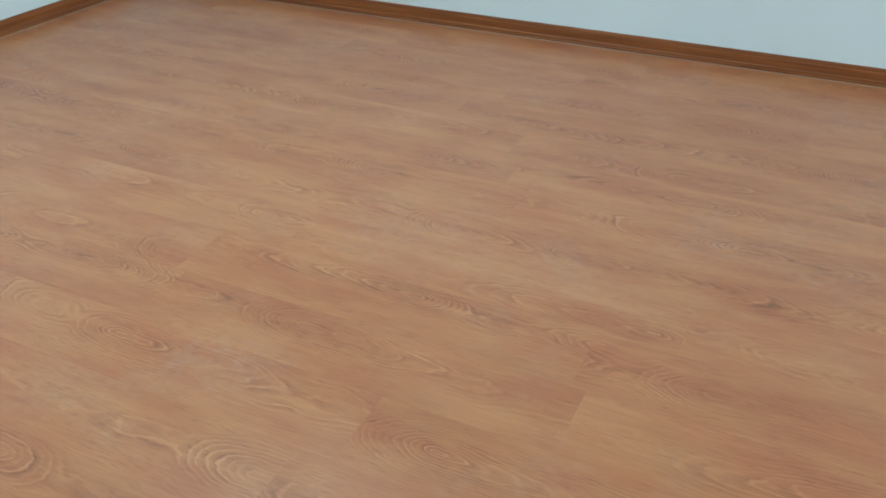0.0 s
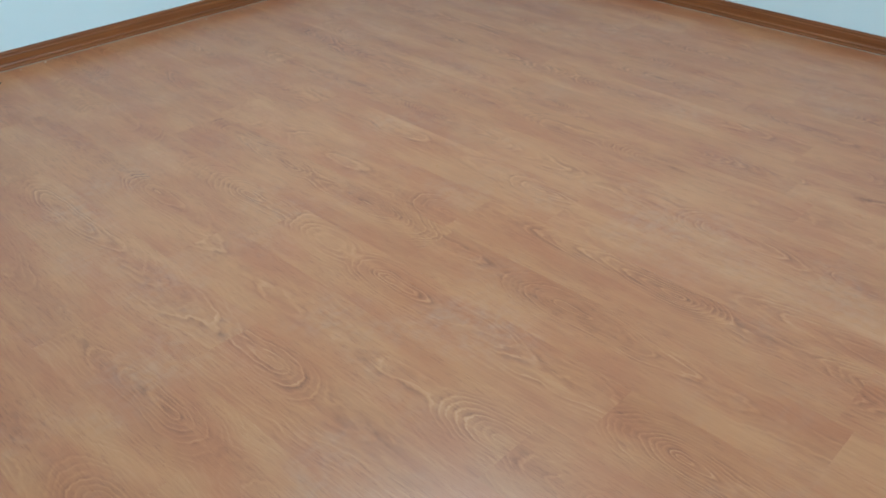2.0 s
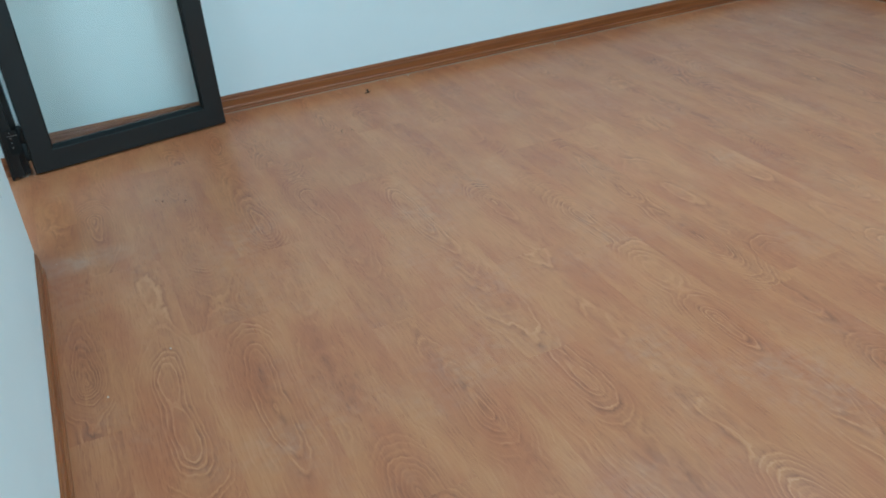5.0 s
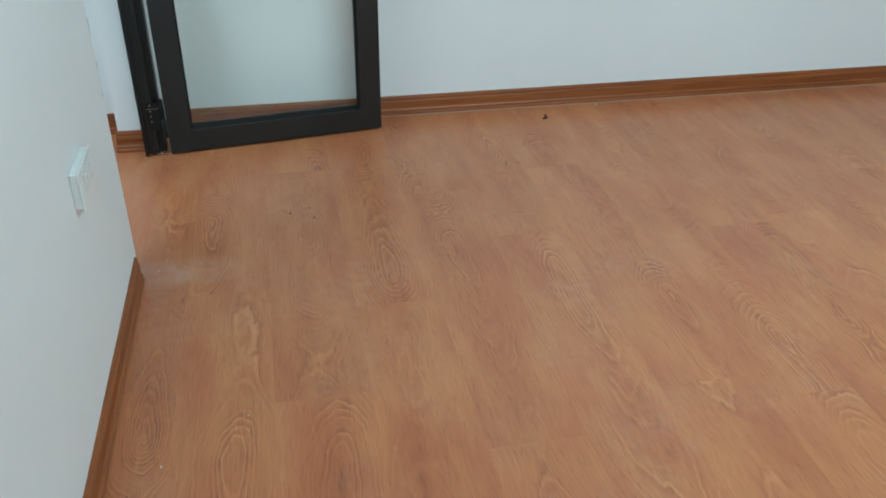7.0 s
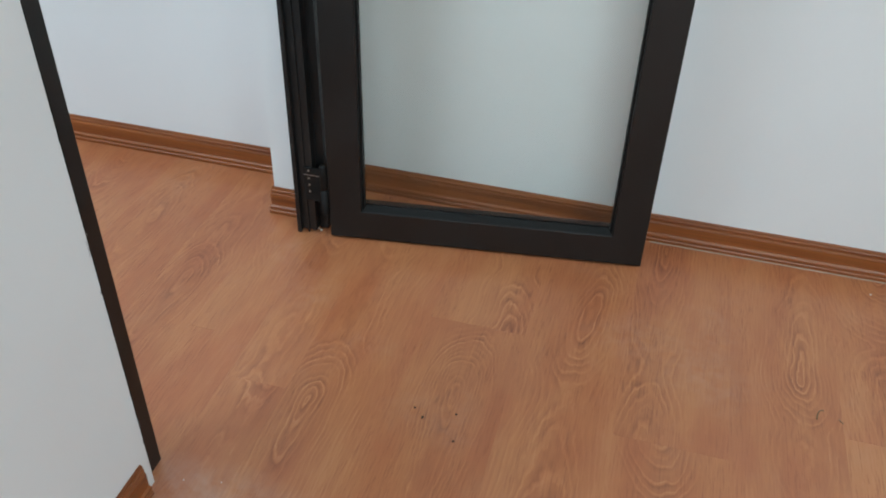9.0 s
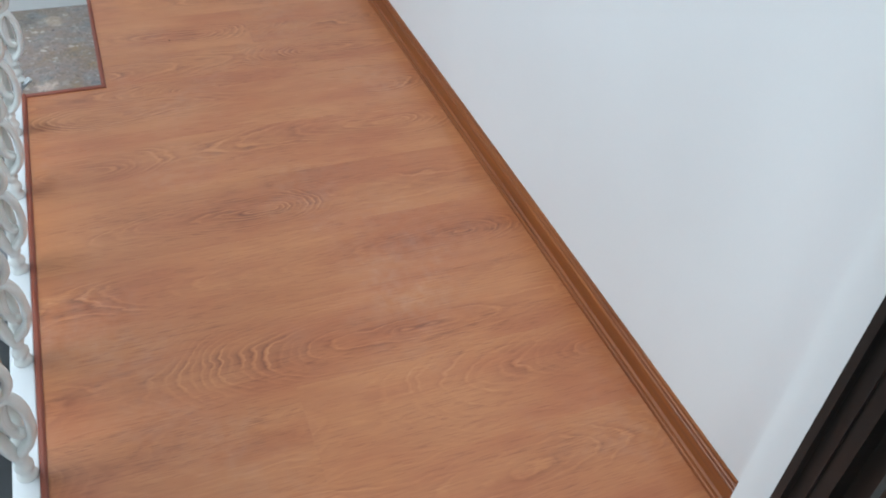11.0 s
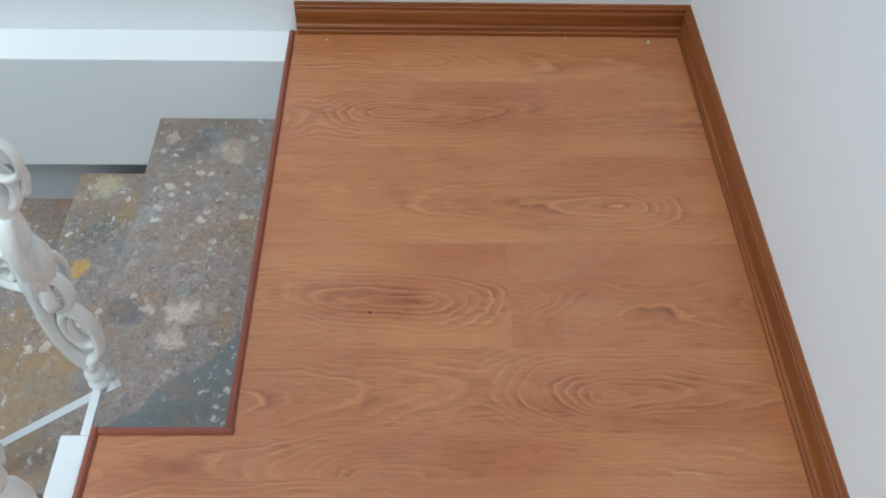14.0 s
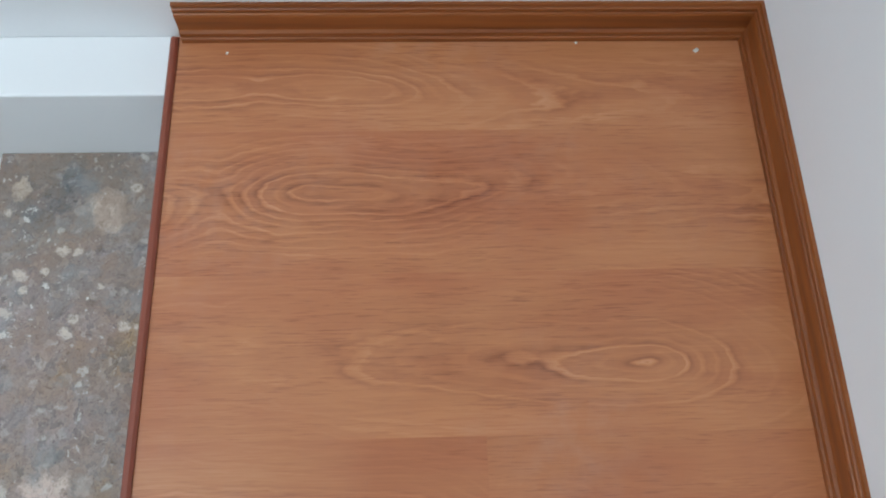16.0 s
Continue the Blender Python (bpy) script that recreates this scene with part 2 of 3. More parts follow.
    ochre = k.math("MULTIPLY", k.span(k.noise(q, 5.0, 3, 0.6), 0.46, 0.60), k.span(k.node("SeparateXYZ", {0: at}).outputs[2], -0.30, -0.33))
    c = k.mix(k.math("MULTIPLY", ochre, 0.55), c, (0.44, 0.25, 0.08))
    rust = k.math("MULTIPLY", k.math("MULTIPLY", top, k.span(ax.outputs[0], -2.56, -2.70)), k.span(k.noise(q, 9.0, 4, 0.7), 0.40, 0.58))
    c = k.mix(k.math("MULTIPLY", rust, 0.55), c, (0.27, 0.185, 0.125))
    # bluish and rusty veils, then pale broken lumps that lie in swarms
    veil = k.noise(q, 11.0, 5, 0.72)
    c = k.mix(k.math("MULTIPLY", k.span(veil, 0.52, 0.64), 0.40), c, (0.24, 0.275, 0.285))
    c = k.mix(k.math("MULTIPLY", k.span(veil, 0.46, 0.36), 0.50), c, (0.29, 0.19, 0.14))
    swarm = k.span(k.noise(p, 5.5, 2), 0.44, 0.60, 0.22, 1.0)
    for scale, least, tint in ((34.0, 0.72, (0.68, 0.59, 0.51)), (52.0, 0.74, (0.66, 0.62, 0.57)), (120.0, 0.74, (0.60, 0.55, 0.50))):
        d3, c3 = cells(scale)
        size = k.math("MULTIPLY", c3.outputs[1], 0.42)
        chip = k.math("MULTIPLY", k.span(c3.outputs[0], least, least + 0.03), k.span(k.math("SUBTRACT", d3, size), 0.06, -0.08))
        c = k.mix(k.math("MULTIPLY", k.math("MULTIPLY", chip, swarm), k.span(grit, 0.25, 0.55, 0.35, 1.0)), c, tint)
    # the cream lumps of the top tread
    for spot, size in (((-2.757, -0.087, -0.171), 0.011), ((-2.640, -0.082, -0.171), 0.010), ((-2.656, -0.013, -0.171), 0.011), ((-2.649, -0.052, -0.171), 0.013),
                       ((-2.626, -0.044, -0.171), 0.010), ((-2.576, 0.041, -0.171), 0.011), ((-2.559, 0.027, -0.171), 0.010), ((-2.800, 0.114, -0.171), 0.013),
                       ((-2.563, 0.118, -0.171), 0.013), ((-2.690, 0.011, -0.171), 0.013), ((-2.689, 0.032, -0.171), 0.010), ((-2.629, 0.077, -0.171), 0.007)):
        gap = k.node("VectorMath", {0: k.node("VectorMath", {0: at, 1: k.node("VectorMath", {0: k.node("VectorMath", {0: warp, 1: (0.5, 0.5, 0.5)}, operation="SUBTRACT").outputs[0], 3: 0.03}, operation="SCALE").outputs[0]}, operation="ADD").outputs[0], 1: spot}, operation="DISTANCE").outputs["Value"]
        c = k.mix(k.math("MULTIPLY", k.span(gap, size * 0.85, size * 0.55), k.span(grit, 0.36, 0.58, 0.2, 1.0)), c, (0.60, 0.51, 0.43))
    k.set(c, k.span(grit, 0.3, 0.7, 0.24, 0.40))
    k.bump(grit, 0.0006, 0.3)
    return k.mat


def metal_coat(name, colour, rough, gritty=0.3):
    k = Nodes(name)
    at = k.node("NewGeometry").outputs["Position"]
    fine = k.noise(at, 420, 2, 0.6)
    smear = k.noise(at, 9, 4, 0.65)
    c = k.mix(k.span(smear, 0.4, 0.75), colour, tuple(v * 0.85 + 0.004 for v in colour))
    k.set(c, k.span(smear, 0.3, 0.7, rough - 0.07, rough + 0.10), Specular_IOR_Level=0.4)
    k.bump(fine, 0.0003, gritty)
    return k.mat


def cast_paint():
    """Thick cream-white paint over rough cast iron, with grime in the hollows of the casting."""
    k = Nodes("cream_painted_iron")
    at = k.node("TexCoord").outputs["Object"]
    veins = k.noise(k.scaled(at, 150, 150, 26), 1.0, 3, 0.6)
    lumps = k.noise(at, 48, 4, 0.65)
    grime = k.span(k.noise(at, 30, 4, 0.7), 0.52, 0.74)
    c = k.mix(k.math("MULTIPLY", grime, 0.22), (0.90, 0.91, 0.88), (0.60, 0.60, 0.54))
    k.set(c, k.span(lumps, 0.3, 0.7, 0.30, 0.46))
    k.bump(k.math("ADD", k.math("MULTIPLY", veins, 0.6), lumps), 0.0022, 0.7)
    return k.mat


def glass():
    """Thin clear float glass: a faint green tint and a mirror sheen that grows at a slant."""
    k = Nodes("door_glass")
    at = k.node("NewGeometry").outputs["Position"]
    tint = k.mix(k.span(k.noise(at, 4, 3), 0.3, 0.7), (0.940, 0.958, 0.944), (0.955, 0.968, 0.955))
    clear = k.node("BsdfTransparent", {"Color": tint}).outputs[0]
    sheen = k.node("BsdfGlossy", {"Color": (1, 1, 1, 1), "Roughness": 0.0}).outputs[0]
    slant = k.node("LayerWeight", {"Blend": 0.5}).outputs["Facing"]
    gloss = k.math("MULTIPLY_ADD", k.math("POWER", slant, 5.0), 0.9, 0.045)
    both = k.node("MixShader", {0: gloss, 1: clear, 2: sheen}).outputs[0]
    k.tree.links.new(both, k.tree.nodes["Material Output"].inputs["Surface"])
    return k.mat


def plain(name, colour, rough, **more):
    k = Nodes(name)
    at = k.node("NewGeometry").outputs["Position"]
    n = k.noise(at, 60, 3)
    k.set(k.mix(n, tuple(v * 0.9 for v in colour), colour), rough, **more)
    return k.mat


M_FLOOR = laminate()
M_BASE_X = varnished("skirting_wood_x", (0.150, 0.037, 0.008), (0.34, 0.104, 0.022), 0.40, "x")
M_BASE_Y = varnished("skirting_wood_y", (0.150, 0.037, 0.008), (0.34, 0.104, 0.022), 0.40, "y")
M_TRIM = plain("edging_brown", (0.27, 0.066, 0.036), 0.42)
M_WALL = paint("wall_white", (0.80, 0.81, 0.815), 0.62)
M_LEDGE = paint("ledge_white", (0.84, 0.85, 0.85), 0.5)
M_CEIL = paint("ceiling_white", (0.82, 0.82, 0.81), 0.7)
M_STAIR = paint("stair_side_grey", (0.56, 0.58, 0.60), 0.6)
M_STONE = stone()
M_ALU = metal_coat("black_aluminium", (0.0085, 0.0080, 0.0078), 0.40)
M_SEAL = plain("rubber_seal", (0.006, 0.006, 0.006), 0.6, Specular_IOR_Level=0.25)
M_STEEL = plain("brushed_steel", (0.55, 0.55, 0.54), 0.3, Metallic=1.0)
M_IRON = cast_paint()
M_RAIL = paint("rail_white", (0.74, 0.76, 0.77), 0.4)
M_GLASS = glass()
M_PLASTIC = plain("white_plastic", (0.80, 0.81, 0.80), 0.35)
# grey that paints the shade inside the socket's pin holes
M_HOLE_SHADE = plain("hole_shade_grey", (0.52, 0.52, 0.51), 0.6)
M_DIRT = plain("dead_leaf", (0.030, 0.018, 0.012), 0.7)
M_SHAVING = plain("wood_shaving", (0.22, 0.14, 0.08), 0.7)
M_CHIP = plain("plaster_crumb", (0.75, 0.72, 0.66), 0.8)
# glow of the added ceiling fill panel
M_FILL_GLOW = Nodes("fill_diffuser").set((0.9, 0.9, 0.9), 0.5, Emission_Color=(0.9, 0.97, 1.0), Emission_Strength=2.0).mat
M_PANE = Nodes("window_pane").set((0.95, 0.98, 1.0), 0.02, Transmission_Weight=1.0, IOR=1.1).mat

# ---- mesh helpers ----


def link(name, bm, material, parent=None, label="", smooth=False):
    me = bpy.data.meshes.new(name)
    bm.normal_update()
    bm.to_mesh(me)
    bm.free()
    if smooth:
        me.polygons.foreach_set("use_smooth", [True] * len(me.polygons))
    me.materials.append(material)
    ob = new(name, me)
    if parent is not None:
        ob.parent = parent
    if label:
        tagged(ob, label)
    return ob


def part(name, bm, material, parent, label="", smooth=False):
    """One mesh object under a thing or under a part."""
    return link(name, bm, material, parent, label, smooth)


def thing(name, label, category, at=(0, 0, 0), group="", kind="", turn=0):
    ob = new(name)
    ob.empty_display_size = 0.1
    ob.matrix_world = pose(*at, 0, 0, turn)
    return tagged(ob, label, category, group, kind)


def box(bm, x0, x1, y0, y1, z0, z1, bevel=0.0):
    m = Matrix.LocRotScale(((x0 + x1) / 2, (y0 + y1) / 2, (z0 + z1) / 2), None, (abs(x1 - x0), abs(y1 - y0), abs(z1 - z0)))
    made = bmesh.ops.create_cube(bm, size=1, matrix=m)
    if bevel:
        edges = {e for v in made["verts"] for e in v.link_edges}
        bmesh.ops.bevel(bm, geom=list(edges), offset=bevel, segments=2, affect="EDGES", profile=0.5)
    return bm


def boxes(*rows, bevel=0.0):
    bm = bmesh.new()
    for row in rows:
        box(bm, *row, bevel=bevel)
    return bm


def tube(bm, points, radii, sides=10, flat=1.0, caps=True, side=None):
    """A swept tube through points; radii one or one a point; flat widens it along the side vector."""
    pts = [Vector(p) for p in points]
    if not isinstance(radii, (list, tuple)):
        radii = [radii] * len(pts)
    loops = []
    side = Vector(side) if side else None
    for i, p in enumerate(pts):
        t = (pts[min(i + 1, len(pts) - 1)] - pts[max(i - 1, 0)]).normalized()
        if side is None:
            side = Vector((0, 1, 0)) if abs(t.y) < 0.9 else Vector((1, 0, 0))
        side = (side - t * side.dot(t)).normalized()
        other = t.cross(side)
        loops.append([bm.verts.new(p + radii[i] * (math.cos(a) * side * flat + math.sin(a) * other)) for a in (2 * math.pi * j / sides for j in range(sides))])
    for a, b in zip(loops, loops[1:]):
        for j in range(sides):
            bm.faces.new((a[j], a[(j + 1) % sides], b[(j + 1) % sides], b[j]))
    if caps:
        bm.faces.new(list(reversed(loops[0])))
        bm.faces.new(loops[-1])
    return bm


def lathe(bm, profile, centre=(0, 0, 0), sides=16):
    """A turned body from (radius, height) pairs."""
    c = Vector(centre)
    loops = [[bm.verts.new(c + Vector((r * math.cos(a), r * math.sin(a), z))) for a in (2 * math.pi * j / sides for j in range(sides))] for r, z in profile]
    for a, b in zip(loops, loops[1:]):
        for j in range(sides):
            bm.faces.new((a[j], a[(j + 1) % sides], b[(j + 1) % sides], b[j]))
    bm.faces.new(list(reversed(loops[0])))
    bm.faces.new(loops[-1])
    return bm


def smooth_line(points, steps=6):
    """Points on a Catmull-Rom line."""
    p = [Vector(q) for q in points]
    p = [2 * p[0] - p[1], *p, 2 * p[-1] - p[-2]]
    out = []
    for a, b, c, d in zip(p, p[1:], p[2:], p[3:]):
        for i in range(steps):
            t = i / steps
            out.append(0.5 * (2 * b + (c - a) * t + (2 * a - 5 * b + 4 * c - d) * t * t + (3 * b - a - 3 * c + d) * t ** 3))
    out.append(p[-2])
    return out


def structure(name, bm, material, label, category):
    return tagged(link(name, bm, material), label, category, kind="structure")


# ---- walls, ceilings, slabs ----
DOOR_TOP, DOOR_FAR, DOOR_NEAR = 2.14, 0.915, 0.026
structure("wall_north", boxes((LAND - 0.2, EAST + 0.2, NORTH, NORTH + 0.2, -0.25, HIGH)), M_WALL, "plain white painted plaster wall behind the door", "wall")
structure("wall_east", boxes((EAST, EAST + 0.2, SOUTH - 0.2, NORTH, -0.25, HIGH)), M_WALL, "plain white painted plaster wall of the room", "wall")
structure("wall_south", boxes((0, 0.60, SOUTH - 0.2, SOUTH, -0.25, HIGH), (3.60, EAST, SOUTH - 0.2, SOUTH, -0.25, HIGH),
                              (0.60, 3.60, SOUTH - 0.2, SOUTH, -0.25, 0.75), (0.60, 3.60, SOUTH - 0.2, SOUTH, 2.55, HIGH)), M_WALL, "white painted wall with a wide window opening", "wall")
structure("wall_west", boxes((-WALL, 0, WELL - 0.2, DOOR_NEAR, -0.25, HIGH), (-WALL, 0, DOOR_FAR, NORTH, -0.25, HIGH), (-WALL, 0, DOOR_NEAR, DOOR_FAR, DOOR_TOP, HIGH),
                             (-WALL, 0, SOUTH - 0.2, WELL - 0.2, -0.25, HIGH)), M_WALL, "white painted wall with a door opening", "wall")
structure("wall_landing", boxes((LAND - 0.2, LAND, WELL - 0.2, NORTH, -0.33, HIGH)), M_WALL, "white painted end wall of the landing", "wall")
structure("wall_stairwell", boxes((LAND - 0.2, -WALL, WELL - 0.2, WELL, -3.4, HIGH), (-WALL, 0, WELL - 0.2, 0.0, -3.4, -0.25),
                                  (LAND - 0.2, -2.922, WELL, 0.21, -3.4, -0.335), (LAND, -WALL, 0.205, 0.35, -3.4, -0.25)), M_STAIR, "grey painted walls of the stairwell below", "wall")
structure("ledge", boxes((LAND, -2.868, WELL, 0.205, -0.33, 0.0), bevel=0.003), M_LEDGE, "white painted ledge above the stairs", "ledge")
structure("ceiling", boxes((0, EAST, SOUTH, NORTH, HIGH, HIGH + 0.15), (LAND, 0, -0.2, NORTH, HIGH, HIGH + 0.15), (-0.65, 0, WELL, -0.2, HIGH, HIGH + 0.15),
                           (LAND, -2.35, WELL, -0.2, HIGH, HIGH + 0.15), (-2.35, -0.65, WELL, -2.4, HIGH, HIGH + 0.15)), M_CEIL, "white painted ceiling with a skylight over the stairs", "ceiling")
structure("landing_slab", boxes((-1.960, -WALL - 0.002, 0.006, NORTH, -0.25, -0.012), (LAND, -1.960, 0.222, NORTH, -0.25, -0.012)), M_STAIR, "grey painted edge of the landing slab", "floor")
structure("ground", boxes((-60, 60, -60, 60, -3.6, -3.4)), paint("yard_concrete", (0.32, 0.31, 0.29), 0.8), "plain grey concrete ground below the house", "ground")


def window(name, at, turn, wide, z0, z1):
    """A framed window with two panes, at the middle of its opening."""
    w = thing(name, "white framed window with clear panes", "window", at, kind="structure", turn=turn)
    h = wide / 2
    part("window_frame", boxes((-h, h, -0.04, 0.04, z0, z0 + 0.06), (-h, h, -0.04, 0.04, z1 - 0.06, z1), (-h, -h + 0.06, -0.04, 0.04, z0 + 0.06, z1 - 0.06),
                               (h - 0.06, h, -0.04, 0.04, z0 + 0.06, z1 - 0.06), (-0.03, 0.03, -0.04, 0.04, z0 + 0.06, z1 - 0.06)), M_RAIL, w)
    for a, b in ((-h + 0.06, -0.03), (0.03, h - 0.06)):
        part("pane", boxes((a, b, -0.004, 0.004, z0 + 0.06, z1 - 0.06)), M_PANE, w).visible_shadow = False


# unseen window behind the camera; its place in the south wall is assumed
window("window_1", (2.1, SOUTH - 0.1, 0), 0, 3.0, 0.75, 2.55)

# added panel body around the ceiling fill lamp, never in view
panel = thing("ceiling_light", "added unseen white framed fill panel under the ceiling", "ceiling light", (2.05, -0.95, HIGH))
part("frame", boxes((-0.60, 0.60, -0.30, -0.275, -0.06, 0), (-0.60, 0.60, 0.275, 0.30, -0.06, 0), (-0.60, -0.575, -0.275, 0.275, -0.06, 0), (0.575, 0.60, -0.275, 0.275, -0.06, 0)), M_RAIL, panel)
part("diffuser", boxes((-0.575, 0.575, -0.275, 0.275, -0.05, -0.04)), M_FILL_GLOW, panel, "glowing white diffuser of the added fill panel")

# ---- skirting boards ----
BASE_H = 0.0787
PROFILE = [(0.0, 0.0), (0.0145, 0.0), (0.0150, 0.009), (0.0125, 0.0115), (0.0125, 0.0135), (0.0140, 0.0165), (0.0135, 0.0215), (0.0100, 0.0250), (0.0092, 0.0280),
           (0.0098, 0.0560), (0.0085, 0.0600), (0.0068, 0.0612), (0.0068, 0.0632), (0.0082, 0.0655), (0.0078, 0.0700), (0.0055, 0.0720), (0.0062, 0.0745), (0.0050, BASE_H), (0.0, BASE_H)]


def skirting(a, b, normal, cut_a=0.0, cut_b=0.0):
    """A moulded board along the wall from a to b; cuts mitre its ends by that share of its depth."""
    a, b, n = Vector((*a, 0)), Vector((*b, 0)), Vector((*normal, 0))
    d = (b - a).normalized()
    bm = bmesh.new()
    rows = [[bm.verts.new(end + n * p + d * p * cut + Vector((0, 0, z + 0.001))) for p, z in PROFILE] for end, cut in ((a, cut_a), (b, -cut_b))]
    count = len(PROFILE)
    for i in range(count):
        bm.faces.new((rows[0][i], rows[1][i], rows[1][(i + 1) % count], rows[0][(i + 1) % count]))
    bm.faces.new(list(reversed(rows[0])))
    bm.faces.new(rows[1])
    bmesh.ops.recalc_face_normals(bm, faces=bm.faces)
    return structure("baseboard", bm, M_BASE_X if abs(d.x) > 0.5 else M_BASE_Y, "reddish-brown varnished moulded wooden skirting board", "skirting board")


skirting((0.0, NORTH), (EAST, NORTH), (0, -1), 0, 1)
skirting((EAST, NORTH), (EAST, SOUTH), (-1, 0), 1, 1)
skirting((0, SOUTH), (0, 0.0), (1, 0), 1, 0)
skirting((EAST, SOUTH), (0, SOUTH), (0, 1), 1, 1)
skirting((LAND, NORTH), (-WALL, NORTH), (0, -1), 1, 1)
skirting((-WALL, NORTH), (-WALL, DOOR_FAR), (-1, 0), 1, -1)
skirting((-WALL, DOOR_FAR), (-0.062, DOOR_FAR), (0, -1), -1, 0)
skirting((LAND, 0.215), (LAND, NORTH), (1, 0), 0, 1)

M_CAULK = paint("skirting_dust", (0.47, 0.37, 0.29), 0.8, 0.002, 0.7)
for a, b in (((0.83, EAST - 0.016, NORTH - 0.0178, NORTH - 0.0148), 0), ((EAST - 0.0178, EAST - 0.0148, SOUTH + 0.02, NORTH - 0.02), 0)):
    structure("trim", boxes((*a, 0.0003, 0.0022)), M_CAULK, "thin pale line of sealant and dust along the skirting", "sealant")

# ---- edging strip of the landing floor ----


def edging(a, b, wide):
    a, b = Vector((*a, 0)), Vector((*b, 0))
    d = (b - a).normalized()
    n = Vector((-d.y, d.x, 0))
    bm = bmesh.new()
    section = [(0, -0.014), (0, 0.004), (0.003, 0.0065), (wide - 0.004, 0.0065), (wide, 0.003), (wide, 0.0005), (0.004, 0.0005), (0.004, -0.014)]
    rows = [[bm.verts.new(end + n * u + Vector((0, 0, z))) for u, z in section] for end in (a, b)]
    c = len(section)
    for i in range(c):
        bm.faces.new((rows[0][i], rows[0][(i + 1) % c], rows[1][(i + 1) % c], rows[1][i]))
    bm.faces.new(rows[0]), bm.faces.new(list(reversed(rows[1])))
    bmesh.ops.recalc_face_normals(bm, faces=bm.faces)
    return structure("trim", bm, M_TRIM, "red-brown edging strip of the landing floor", "edging strip")


edging((-1.980, -0.008), (-WALL, -0.008), 0.012)
edging((-1.980, 0.209), (-1.980, 0.004), 0.012)
edging((LAND + 0.006, 0.197), (-1.980, 0.197), 0.012)

# ---- stairs ----
RISE, RUN, NEAR, FAR = 0.171, 0.231, -2.045, -2.868
BACK = (FAR, -2.852) + (-2.922,) * 7
stairs = thing("staircase", "stone-clad concrete staircase going down beside the landing", "staircase", (0, 0, 0))
for i in range(9):
    top, y1 = -RISE * (i + 1) - 0.025, 0.20 if i == 0 else -0.100 - RUN * (i - 1)
    part("step", boxes((BACK[i], NEAR, -0.096 - RUN * i, y1, top - 0.22 - (0.06 if i else 0), top)), M_STAIR, stairs, "grey painted concrete step")
for i in range(9):
    y1 = 0.203 if i == 0 else -0.106 - RUN * (i - 1) + 0.02
    part("tread", boxes((BACK[i], NEAR + 0.025 if i else -1.99, -0.115 - RUN * i, y1, -RISE * (i + 1) - 0.025, -RISE * (i + 1)), bevel=0.002), M_STONE, stairs, "grey and brown mottled stone tread")
structure("lower_landing", boxes((LAND, -WALL, WELL, -0.1 - RUN * 9, -RISE * 10 - 0.1, -RISE * 10)), M_STONE, "mottled stone half landing below", "floor")
structure("beam", boxes((-1.96, -WALL, -0.046, 0.0, -0.22, -0.03)), M_STAIR, "grey painted beam edge below the railing", "beam")

# ---- railing ----
rail = thing("stair_railing", "white railing with cast scrollwork balusters along the landing", "railing", (0, 0, 0))
part("base_plate", boxes((-1.968, -WALL, -0.052, -0.0085, -0.03, 0.002), bevel=0.002), M_RAIL, rail, "flat white base plate")
part("base_bar", boxes((-2.068, -1.968, -0.023, -0.009, -0.010, 0.002), bevel=0.001), M_RAIL, rail, "thin white flat bar")
part("handrail", boxes((-2.10, -WALL, -0.050, 0.0, 0.90, 0.935), bevel=0.010), M_RAIL, rail, "white top rail")


